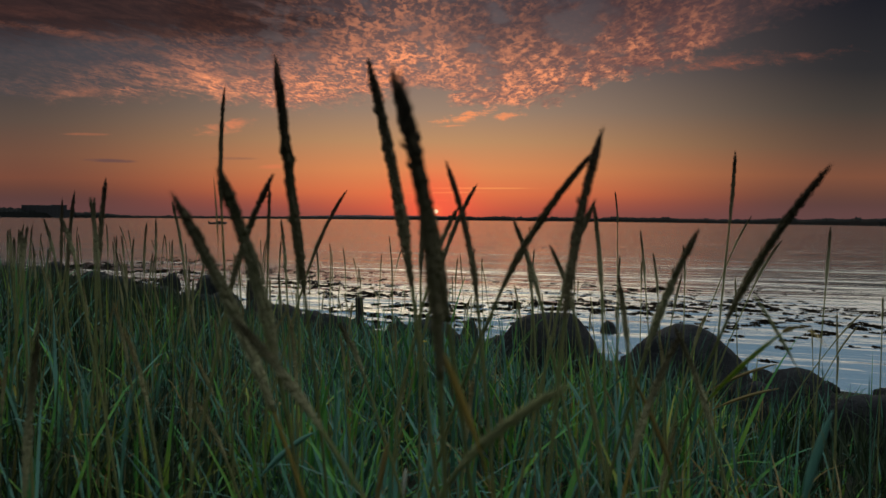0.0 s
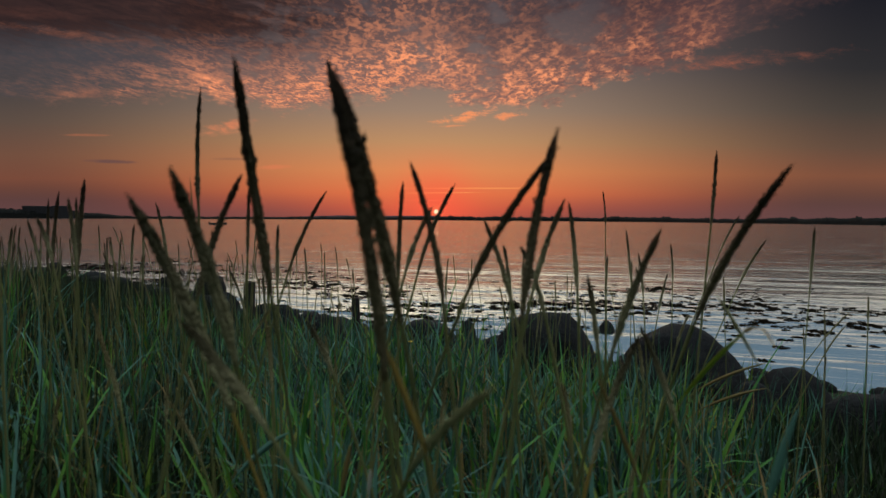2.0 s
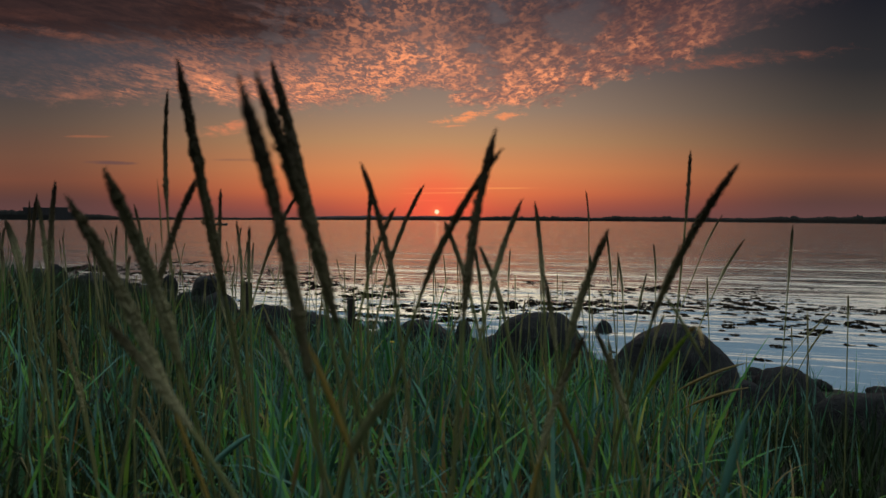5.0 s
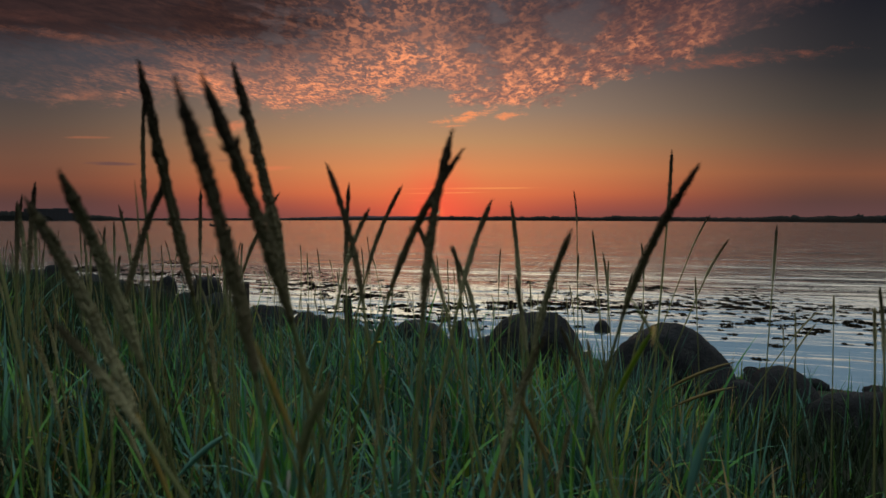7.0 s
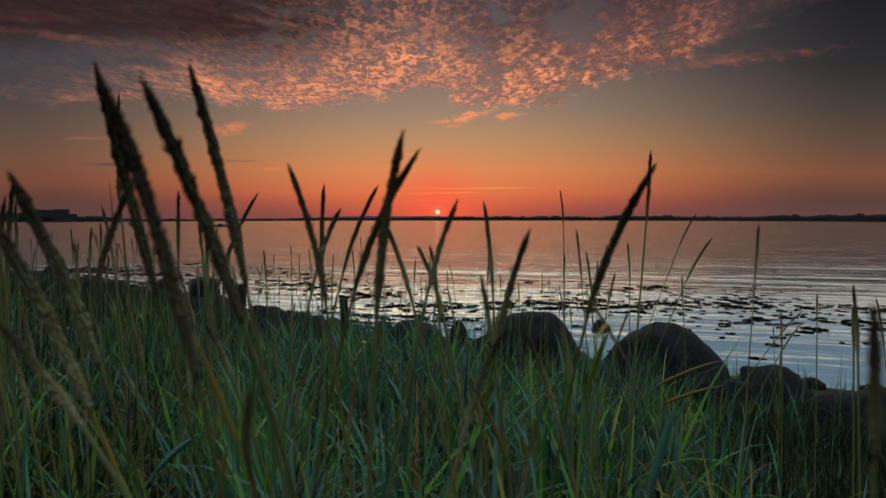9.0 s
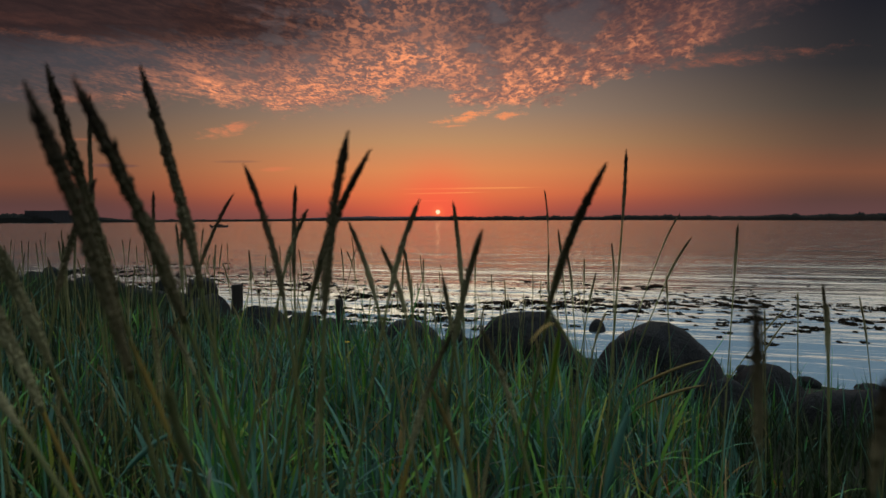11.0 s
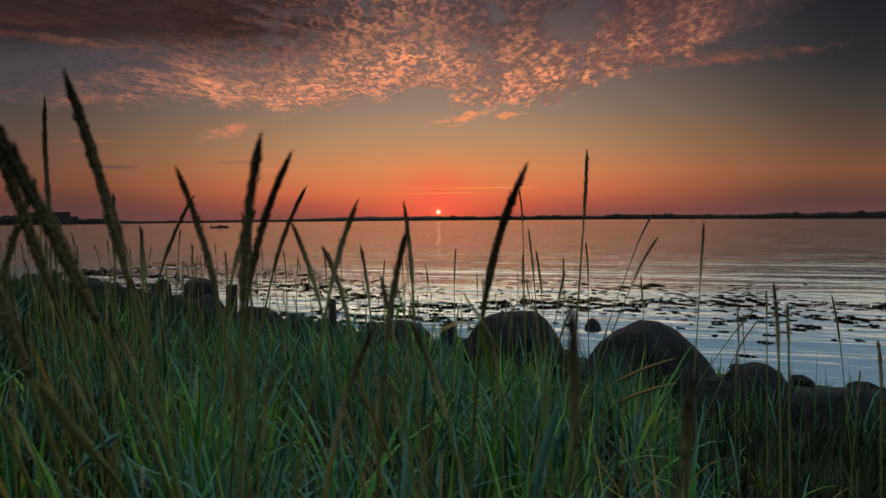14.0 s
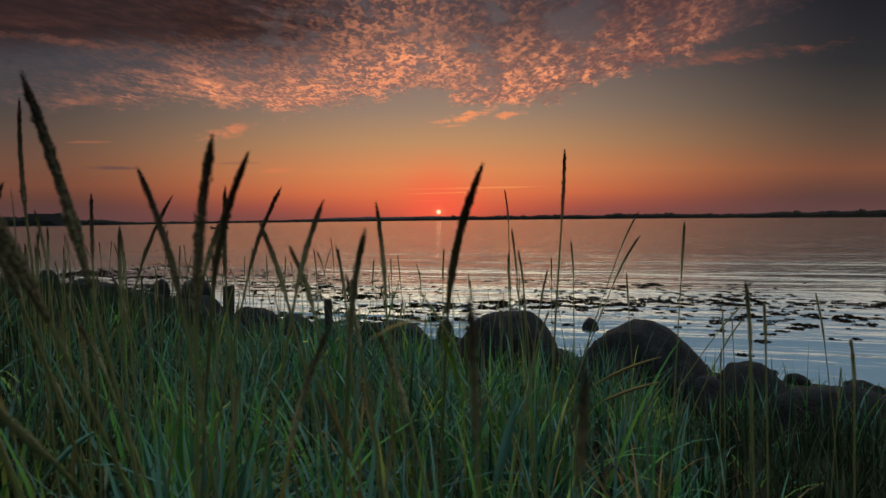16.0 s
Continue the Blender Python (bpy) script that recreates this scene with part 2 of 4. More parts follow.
def mat_blades(name, stops, thin_gain=1.0, rough=0.42, amount=0.18):
    m, g = material(name)
    r = island(g)
    patch = g.noise(g.coords(), 1.7, 2)
    base = g.ramp(g.add(g.mul(r, 0.62), g.mul(g.smooth(patch, 0.3, 0.7), 0.38)), stops)
    n = g.noise(g.stretch(g.coords(), (30, 30, 4)), 3.0, 3)
    col = g.mix(g.mul(g.smooth(n, 0.5, 0.8), 0.16), base, (0.16, 0.15, 0.05, 1))
    lines = g.noise(g.stretch(g.coords(), (400, 400, 6)), 1.0, 1)
    finish(g, col, rough, g.bump(lines, 0.15, 0.002), thin=g.mix(0.4, col, (0.07 * thin_gain, 0.20 * thin_gain, 0.05 * thin_gain, 1)), thin_amount=amount, spec=0.32)
    return m


GRASS = mat_blades("lyme_grass", [(0.0, (0.006, 0.010, 0.007, 1)), (0.22, (0.016, 0.036, 0.027, 1)), (0.36, (0.058, 0.155, 0.120, 1)), (0.56, (0.108, 0.255, 0.190, 1)),
                                  (0.64, (0.062, 0.245, 0.056, 1)), (0.80, (0.135, 0.310, 0.035, 1)), (1.0, (0.42, 0.34, 0.060, 1))], rough=0.5)
# darker copy of the grass; partly stands in for dimness at the sides
DIM_GRASS = mat_blades("dim_grass", [(0.0, (0.008, 0.012, 0.005, 1)), (0.6, (0.024, 0.044, 0.018, 1)), (1.0, (0.065, 0.090, 0.026, 1))], 0.25, 0.6, 0.12)
STRAW = mat_blades("dry_straw", [(0.0, (0.19, 0.115, 0.030, 1)), (0.5, (0.25, 0.16, 0.05, 1)), (0.72, (0.31, 0.23, 0.10, 1)), (0.86, (0.38, 0.15, 0.025, 1)), (1.0, (0.36, 0.11, 0.018, 1))], 1.5, 0.6, 0.25)
OCHRE = mat_blades("ochre_leaf", [(0.0, (0.36, 0.23, 0.05, 1)), (1.0, (0.42, 0.29, 0.07, 1))], 1.5, 0.6, 0.2)
FLAG = mat_blades("yellowing_leaf", [(0.0, (0.30, 0.34, 0.05, 1)), (1.0, (0.42, 0.36, 0.05, 1))], 2.6, 0.5, 0.5)


def mat_ear(name, tone, foot, foot_light):
    """Seed ear: spikelet tones, and a paler foot colour that paints in the light low down."""
    m, g = material(name)
    r = island(g)
    base = g.ramp(r, [(0.0, tone[0]), (0.5, tone[1]), (1.0, tone[2])])
    base = g.mix(g.mul(object_random(g), 0.35), base, tone[3])
    # shade painted in: darker towards the tip, lighter at the foot
    shaded = g.smooth(g.split(g.coords("Generated"))[2], 0.1, 0.95)
    base = g.mix(g.mul(g.math("SUBTRACT", 1.0, shaded), foot_light), base, g.mix(g.mul(r, 0.45), foot, tone[1]))
    n = g.noise(g.coords(), 400.0, 2)
    finish(g, base, 0.75, g.bump(n, 0.3, 0.001), thin=base, thin_amount=0.12, spec=0.2)
    return m


# ear tones carry the light: dark against the sky, lighter low in the grass
EAR = mat_ear("shaded_seed_ear", ((0.018, 0.012, 0.007, 1), (0.034, 0.023, 0.013, 1), (0.066, 0.045, 0.024, 1), (0.026, 0.020, 0.011, 1)), (0.30, 0.25, 0.13, 1), 0.75)
EAR_LIT = mat_ear("lit_seed_ear", ((0.115, 0.088, 0.036, 1), (0.190, 0.148, 0.062, 1), (0.31, 0.240, 0.105, 1), (0.16, 0.165, 0.066, 1)), (0.44, 0.41, 0.21, 1), 0.85)
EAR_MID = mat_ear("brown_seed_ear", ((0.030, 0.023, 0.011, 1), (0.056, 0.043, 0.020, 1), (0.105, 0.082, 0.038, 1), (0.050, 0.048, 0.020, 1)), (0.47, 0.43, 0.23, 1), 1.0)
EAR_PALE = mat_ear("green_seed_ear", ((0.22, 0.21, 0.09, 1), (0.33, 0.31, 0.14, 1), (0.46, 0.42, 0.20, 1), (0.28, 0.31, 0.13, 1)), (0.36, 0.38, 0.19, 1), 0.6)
PALE = mat_blades("bleached_straw", [(0.0, (0.55, 0.52, 0.42, 1)), (1.0, (0.62, 0.58, 0.48, 1))], 1.5, 0.6, 0.2)


def mat_stem():
    m, g = material("stalk_green")
    n = g.noise(g.coords(), 30.0, 3)
    col = g.mix(n, (0.115, 0.165, 0.057, 1), (0.30, 0.260, 0.100, 1))
    finish(g, col, 0.55, thin=col, thin_amount=0.1, spec=0.3)
    return m


STEM = mat_stem()


def mat_rock():
    m, g = material("shore_granite")
    c = g.coords()
    n1, n2, n3 = g.noise(c, 2.2, 5, 0.6, 0.3), g.noise(c, 26.0, 4, 0.65), g.noise(c, 120.0, 2)
    col = g.mix(g.smooth(n1, 0.35, 0.65), (0.0130, 0.0138, 0.0150, 1), (0.029, 0.030, 0.032, 1))
    col = g.mix(g.mul(g.smooth(n2, 0.45, 0.7), 0.5), col, (0.014, 0.014, 0.015, 1))
    col = g.mix(g.mul(g.smooth(n3, 0.55, 0.75), 0.35), col, (0.070, 0.070, 0.072, 1))
    col = g.mix(g.mul(g.smooth(g.noise(c, 5.0, 4, 0.7), 0.56, 0.66), 0.6), col, (0.046, 0.047, 0.042, 1))
    col = g.mix(g.mul(object_random(g), 0.35), col, (0.024, 0.022, 0.021, 1))
    n4 = g.noise(c, 7.0, 5, 0.7, 0.6)
    h = g.add(g.mul(n4, 1.2), g.add(g.mul(n2, 0.5), g.mul(n3, 0.2)))
    finish(g, col, 0.75, g.bump(h, 0.9, 0.04), spec=0.16)
    return m


ROCK = mat_rock()


def mat_ground():
    m, g = material("sandy_turf")
    c = g.coords()
    n1, n2 = g.noise(c, 1.1, 5, 0.6), g.noise(c, 18.0, 5, 0.7)
    col = g.mix(g.smooth(n1, 0.35, 0.65), (0.017, 0.021, 0.012, 1), (0.033, 0.030, 0.020, 1))
    col = g.mix(g.mul(g.smooth(n2, 0.45, 0.75), 0.6), col, (0.048, 0.039, 0.026, 1))
    finish(g, col, 0.95, g.bump(n2, 0.6, 0.03), spec=0.2)
    return m


def mat_water():
    m, g = material("sea_water")
    c = g.coords()
    turned = g.stretch(c, (1, 1, 1), radians(10))
    long_w = g.noise(g.stretch(turned, (0.16, 0.9, 1)), 1.0, 3, 0.5, 0.4)
    crest_w = g.noise(g.stretch(turned, (0.20, 1.9, 1)), 1.0, 1, 0.4, 0.25)
    mid_w = g.noise(g.stretch(turned, (0.8, 3.2, 1)), 1.0, 3, 0.55, 0.5)
    fine_w = g.noise(g.stretch(turned, (3.0, 9.0, 1)), 1.0, 2, 0.5, 0.3)
    roll = g.noise(g.stretch(turned, (0.012, 0.085, 1)), 1.0, 3, 0.55, 0.3)
    swell = g.noise(g.stretch(turned, (0.045, 0.27, 1)), 1.0, 2, 0.5, 0.3)
    calm = g.smooth(g.noise(g.stretch(c, (0.03, 0.10, 1)), 1.0, 3, 0.6), 0.35, 0.68)
    waves = g.add(g.add(g.add(g.mul(swell, 0.15), g.mul(roll, 0.24)), g.add(g.mul(long_w, 0.065), g.mul(crest_w, 0.042))), g.mul(g.add(g.mul(mid_w, 0.028), g.mul(fine_w, 0.0050)), g.add(0.35, g.mul(calm, 0.9))))
    yy = g.math("MAXIMUM", g.split(c)[1], 1.0)           # the faces that show are those turned to the shore, steeper near it
    lean = g.sub(g.mul(yy, 0.042), g.mul(g.math("EXPONENT", g.div(yy, -10.0)), 5.0))
    h = g.add(waves, lean)
    n = g.bump(h, 1.0, 1.0)
    p = finish(g, (0.100, 0.125, 0.120, 1), 0.10, n, ior=1.85, spec=1.0)
    sheen = g.nodes.new("ShaderNodeBsdfGlossy")          # the calm skin of the water
    sheen.inputs["Roughness"].default_value = 0.10
    g.links.new(n, sheen.inputs["Normal"])
    mx = g.nodes.new("ShaderNodeMixShader")
    mx.inputs[0].default_value = 0.55
    g.links.new(p.outputs[0], mx.inputs[1])
    g.links.new(sheen.outputs[0], mx.inputs[2])
    out = next(k for k in g.nodes if k.bl_idname == "ShaderNodeOutputMaterial")
    g.links.new(mx.outputs[0], out.inputs[0])
    return m


def mat_plain(name, a, b, scale, rough, bump=0.3, dist=0.01, spec=0.12):
    m, g = material(name)
    n = g.noise(g.coords(), scale, 4, 0.6)
    finish(g, g.mix(n, a + (1,), b + (1,)), rough, g.bump(n, bump, dist), spec=spec)
    return m


WEED = mat_plain("bladder_wrack", (0.009, 0.007, 0.005), (0.020, 0.015, 0.009), 9.0, 0.9, spec=0.03)
POST = mat_plain("weathered_post", (0.035, 0.030, 0.026), (0.065, 0.055, 0.048), 14.0, 0.85)
WOODS = mat_plain("far_woods", (0.007, 0.0075, 0.007), (0.013, 0.013, 0.011), 0.05, 0.95)
# distance haze put into the colour: paler and pinker than the woods
HAZE_TINT = mat_plain("haze_tinted_hills", (0.075, 0.050, 0.060), (0.095, 0.062, 0.070), 0.004, 0.95)
WALLS = mat_plain("grey_render", (0.030, 0.028, 0.029), (0.042, 0.039, 0.038), 0.3, 0.85)
ROOFS = mat_plain("dark_roofing", (0.09, 0.085, 0.085), (0.13, 0.12, 0.12), 0.4, 0.85)
GLASSY = mat_plain("dim_window", (0.030, 0.030, 0.034), (0.045, 0.045, 0.05), 0.5, 0.6)
HULL = mat_plain("boat_paint", (0.030, 0.027, 0.026), (0.05, 0.045, 0.042), 3.0, 0.5)
BOAT_TRIM = mat_plain("boat_dark_trim", (0.05, 0.04, 0.035), (0.08, 0.065, 0.055), 4.0, 0.6)


# ---------------------------------------------------------------- mesh helpers
def mesh_object(name, verts, faces, mat, parent=None, smooth=False, label=""):
    me = bpy.data.meshes.new(name)
    me.from_pydata([tuple(p) for p in verts], [], [tuple(f) for f in faces])
    me.materials.append(mat)
    if smooth:
        me.polygons.foreach_set("use_smooth", [True] * len(me.polygons))
    me.update()
    ob = new(name, me)
    if parent is not None:
        ob.parent = parent
    if label:
        ob["label"] = label
    return ob


def part(name, bm, mat, parent=None, label="", smooth=False):
    me = bpy.data.meshes.new(name)
    bm.to_mesh(me)
    bm.free()
    me.materials.append(mat)
    if smooth:
        me.polygons.foreach_set("use_smooth", [True] * len(me.polygons))
    ob = new(name, me)
    if parent is not None:
        ob.parent = parent
    if label:
        ob["label"] = label
    return ob


def tube(points, radii, sides=6):
    """Vertices and faces of a bent, tapered tube."""
    verts, faces = [], []
    pts = [Vector(q) for q in points]
    for i, q in enumerate(pts):
        d = (pts[min(i + 1, len(pts) - 1)] - pts[max(i - 1, 0)]).normalized()
        a = d.cross(Vector((0, 1, 0.13))).normalized()
        b = d.cross(a)
        for k in range(sides):
            w = 2 * math.pi * k / sides
            verts.append(q + (a * math.cos(w) + b * math.sin(w)) * radii[i])
    for i in range(len(pts) - 1):
        for k in range(sides):
            k2 = (k + 1) % sides
            faces.append((i * sides + k, i * sides + k2, (i + 1) * sides + k2, (i + 1) * sides + k))
    faces.append(tuple(range(sides))[::-1])
    faces.append(tuple((len(pts) - 1) * sides + k for k in range(sides)))
    return verts, faces


# ---------------------------------------------------------------- lie of the land
SHORE_X = [-4000, -60, -22, -14, -4.2, -0.14, 1.6, 3.4, 4.4, 9.0, 60, 4000]
SHORE_Y = [700, 46, 22.6, 18.4, 11.6, 9.9, 8.9, 8.0, 7.5, 5.4, -10, -600]
BANK_S = [-60, -20, -4, 0, 1.5, 3.3, 5.7, 9.0, 14, 60, 400]
BANK_Z = [-6, -3, -0.6, -0.03, 0.16, 0.40, 0.76, 1.16, 1.30, 1.7, 4.0]


def inland(x, y):
    return (np.interp(x, SHORE_X, SHORE_Y) - y) * 0.86


def smoothstep(a, b, t):
    t = np.clip((t - a) / (b - a), 0, 1)
    return t * t * (3 - 2 * t)


def ground_z(x, y):
    x, y = np.asarray(x, float), np.asarray(y, float)
    s = inland(x, y)
    z = np.interp(s, BANK_S, BANK_Z)
    z = z + 0.12 * smoothstep(-0.4, -3.0, x) * smoothstep(1.0, 4.0, s)
    z = z + (0.035 * np.sin(x * 2.3 + 0.7 * y) + 0.03 * np.sin(y * 2.9 - x * 1.1 + 1.0)) * smoothstep(0.2, 2.0, s)
    return z


def make_ground():
    k = np.linspace(-1, 1, 201)
    gx = np.sinh(k * 7.2) / math.sinh(7.2) * 4200
    gy = np.sinh(k * 7.2) / math.sinh(7.2) * 4200 + 4.0
    X, Y = np.meshgrid(gx, gy)
    Z = ground_z(X, Y)
    n = len(k)
    verts = np.stack([X.ravel(), Y.ravel(), Z.ravel()], 1)
    faces = [(j * n + i, j * n + i + 1, (j + 1) * n + i + 1, (j + 1) * n + i) for j in range(n - 1) for i in range(n - 1)]
    ob = mesh_object("ground", verts, faces, mat_ground(), smooth=True)
    tagged(ob, "dark sandy turf bank sloping down to the water", "ground", kind="structure")


def make_water():
    xs = [-4600, -400, -40, 40, 400, 4600]
    ys = [-900, 0, 60, 600, 4800]
    verts = [(x, y, 0.0) for y in ys for x in xs]
    w = len(xs)
    faces = [(j * w + i, j * w + i + 1, (j + 1) * w + i + 1, (j + 1) * w + i) for j in range(len(ys) - 1) for i in range(w - 1)]
    ob = mesh_object("water", verts, faces, mat_water())
    tagged(ob, "calm bay water with fine ripples reflecting the sunset", "water", kind="structure")


make_ground()
make_water()


# ---------------------------------------------------------------- far shore
FAR_AZ = [-80, -55, -41, -36, -33, -26, -20, -12, -5, 3, 12, 22, 32, 50, 80]
FAR_R = [500, 700, 850, 880, 950, 1250, 1700, 2600, 3000, 3000, 2600, 1500, 880, 650, 500]
FAR_H = [11, 10.5, 9.5, 8.0, 3.8, 4.4, 7.2, 12.5, 19, 22, 18, 11, 8.4, 7.8, 7.5]


def make_far_shore():
    rng = random.Random(4)
    az = np.arange(-80, 80, 0.045)
    R, Hh = np.interp(az, FAR_AZ, FAR_R), np.interp(az, FAR_AZ, FAR_H)
    verts, faces = [], []
    rows = 6
    for i, a in enumerate(az):
        big = noise.noise(Vector((a * 0.45, 0.3, 0))) * 0.30
        mid = noise.noise(Vector((a * 1.7, 4.0, 0))) * 0.16
        if noise.noise(Vector((a * 0.9, 9.0, 0))) > 0.28:          # a taller stand of trees here and there
            mid += 0.22
        for r, (dr, hf) in enumerate(((0, -0.02), (0.001, 0.10), (0.004, 0.55), (0.012, 0.80), (0.03, 1.0), (0.06, 0.6))):
            jag = (big + mid + noise.noise(Vector((a * 6.0, r * 1.1, 1))) * 0.13 + rng.uniform(-0.03, 0.03)) * (hf if r > 1 else 0.2)
            rr = R[i] * (1 + dr)
            verts.append((math.sin(radians(a)) * rr, math.cos(radians(a)) * rr, max(-0.3, Hh[i] * (hf + jag)) if r else -0.4))
        if i:
            for r in range(rows - 1):
                b = (i - 1) * rows + r
                faces.append((b, b + rows, b + rows + 1, b + 1))
    ob = mesh_object("backdrop", verts, faces, WOODS)
    tagged(ob, "low dark wooded shore across the bay", "far shore", kind="structure")


make_far_shore()


def make_far_hills():
    """Low hills behind the far shore, their haze painted into the material."""
    az = np.arange(-30, 10, 0.08)
    H = np.interp(az, [-30, -24, -19, -16, -12, -9, -6.5, -4, 1, 10], [2, 6, 14, 22, 29, 24, 30, 24, 10, 2])
    verts, faces = [], []
    for i, a in enumerate(az):
        h = H[i] * (1 + 0.16 * noise.noise(Vector((a * 0.5, 0.0, 2))) + 0.05 * noise.noise(Vector((a * 2.4, 0.0, 5))))
        for r, k in ((3500, 0.0), (3560, 0.7), (3700, 1.0), (3900, 0.4)):
            verts.append((math.sin(radians(a)) * r, math.cos(radians(a)) * r, h * k - (1.0 if k == 0 else 0.0)))
        if i:
            for r in range(3):
                b = (i - 1) * 4 + r
                faces.append((b, b + 4, b + 5, b + 1))
    ob = mesh_object("backdrop_hills", verts, faces, HAZE_TINT, smooth=True)
    tagged(ob, "low hills tinted with haze behind the wooded far shore", "hills", kind="structure")


make_far_hills()


def box(bm, x0, x1, y0, y1, z0, z1, bevel=0.0):
    r = bmesh.ops.create_cube(bm, size=1.0)
    bmesh.ops.scale(bm, vec=(x1 - x0, y1 - y0, z1 - z0), verts=r["verts"])
    bmesh.ops.translate(bm, vec=((x0 + x1) / 2, (y0 + y1) / 2, (z0 + z1) / 2), verts=r["verts"])
    if bevel:
        edges = list({e for v in r["verts"] for e in v.link_edges})
        bmesh.ops.bevel(bm, geom=edges, offset=bevel, segments=1, affect="EDGES")


def block_building(m, blocks, label):
    """A flat-roofed block of several wings, each a wall part with a roof and its windows."""
    root = new("apartment_building")
    root.matrix_world = m
    tagged(root, label, "building")
    for x0, x1, depth, height, storeys in blocks:
        bm = bmesh.new()
        box(bm, x0, x1, 0, depth, -2, height)
        wall = part("wall", bm, WALLS, root)
        bm = bmesh.new()
        box(bm, x0 - 0.4, x1 + 0.4, -0.4, depth + 0.4, height, height + 0.5, 0.1)
        part("roof", bm, ROOFS, root)
        step = (height - 1.0) / storeys
        first = None
        for f in range(storeys):
            k = int((x1 - x0) // 4)
            for c in range(k):
                wx = x0 + (c + 0.5) * (x1 - x0) / k
                wz = 1.2 + f * step
                if first is None:
                    bm = bmesh.new()
                    box(bm, -0.8, 0.8, -0.06, 0.02, 0, step * 0.52)
                    first = part("window", bm, GLASSY, wall)
                    first.location = (wx, 0, wz)
                else:
                    w = new("window", first.data)
                    w.parent, w.location = wall, (wx, 0, wz)
    return root


a = radians(-38.6)
block_building(Matrix.Translation((math.sin(a) * 868, math.cos(a) * 868, 0)) @ pose(0, 0, 0, 0, 0, 38.6),
               [(-24, 6, 14, 14.5, 5), (6, 22, 14, 15.2, 5), (22, 30, 12, 9.5, 3)],
               "long grey flat-roofed apartment building on the far shore")


def boat(m):
    root = new("motor_boat")
    root.matrix_world = m
    tagged(root, "small dark moored motor boat lying low in calm water", "boat")
    n, half = 13, 2.5
    verts, faces = [], []
    for i in range(n):
        t = i / (n - 1) * 2 - 1
        w = 0.85 * (1 - max(0, t) ** 2.2) * (1 - 0.12 * max(0, -t)) + 0.02
        top = 0.55 + 0.22 * max(0, t) ** 2
        for y, z in ((-w, top), (-w * 0.85, 0.15), (-w * 0.3, -0.2), (w * 0.3, -0.2), (w * 0.85, 0.15), (w, top), (w * 0.86, top - 0.02), (w * 0.7, 0.2), (-w * 0.7, 0.2), (-w * 0.86, top - 0.02)):
            verts.append((t * half, y, z))
    for i in range(n - 1):
        for k in range(10):
            k2 = (k + 1) % 10
            faces.append((i * 10 + k, i * 10 + k2, (i + 1) * 10 + k2, (i + 1) * 10 + k))
    faces.append(tuple(range(10)))
    mesh_object("hull", verts, faces, HULL, root, True)
    bm = bmesh.new()
    box(bm, -0.5, 0.9, -0.5, 0.5, 0.2, 0.95, 0.08)
    part("console", bm, BOAT_TRIM, root)
    bm = bmesh.new()
    box(bm, -2.85, -2.45, -0.2, 0.2, 0.1, 1.0, 0.07)
    part("outboard_motor", bm, BOAT_TRIM, root)
    for bx in (-1.4, 1.3):
        bm = bmesh.new()
        box(bm, bx - 0.15, bx + 0.15, -0.6, 0.6, 0.38, 0.44, 0.015)
        part("thwart", bm, BOAT_TRIM, root)


boat(pose(-84.5, 177.0, 0.0, 0, 0, 22))


# ---------------------------------------------------------------- boulders along the waterline
def boulder(x, y, wide, deep, z_top, z_low, seed, label="", group="", lean=0.0, flat=0.0, peak=0.0, skew=0.0):
    rng = random.Random(seed)
    bm = bmesh.new()
    bmesh.ops.create_icosphere(bm, subdivisions=4, radius=1.0)
    off = Vector((rng.uniform(-50, 50), rng.uniform(-50, 50), rng.uniform(-50, 50)))
    cuts = [(Vector((rng.uniform(-1, 1), rng.uniform(-1, 1), rng.uniform(-0.1, 0.9))).normalized(), rng.uniform(0.70, 0.93)) for _ in range(7)]
    tall = (z_top - z_low) / 2
    for v in bm.verts:
        q = v.co.copy()
        q *= 1 + 0.13 * noise.noise(q * 1.1 + off) + 0.05 * noise.noise(q * 2.9 + off)
        for nrm, d in cuts:
            over = q.dot(nrm) - d
            if over > 0:
                q -= nrm * over * 0.72
        if flat and q.z > flat:
            q.z = flat + (q.z - flat) * 0.3
        q *= 1 + 0.016 * noise.noise(q * 9 + off) + 0.03 * noise.noise(q * 4.5 + off)
        q.x = q.x * (1 - peak * max(0.0, q.z)) + skew * max(0.0, q.z)
        v.co = Vector((q.x * wide / 2, q.y * deep / 2, q.z * tall))
    hi = max(v.co.z for v in bm.verts)
    for v in bm.verts:
        v.co.z += tall - hi
    ob = part("boulder", bm, ROCK, smooth=True)
    ob.matrix_world = pose(x, y, (z_top + z_low) / 2, 0, lean, 0)
    tagged(ob, label or "rounded dark granite boulder on the shore", "boulder", group or "boulders along the waterline")
    return ob


boulder(0.53, 5.45, 0.92, 0.80, 1.17, 0.20, 11, "large rounded dark granite boulder above the water", peak=0.28, skew=0.06)
boulder(1.68, 5.20, 1.15, 0.95, 1.13, 0.10, 23, "large domed dark granite boulder beside the water", peak=0.42, skew=-0.12)
boulder(2.42, 4.75, 0.66, 0.70, 0.87, 0.10, 31)
boulder(2.72, 4.05, 1.05, 0.70, 0.90, 0.10, 35, "broad low dark boulder half hidden in grass")
boulder(3.75, 4.70, 0.95, 0.75, 0.72, 0.0, 37)
boulder(2.05, 4.55, 0.40, 0.45, 0.80, 0.25, 41)
boulder(-0.62, 6.4, 0.78, 0.66, 0.91, 0.10, 43)
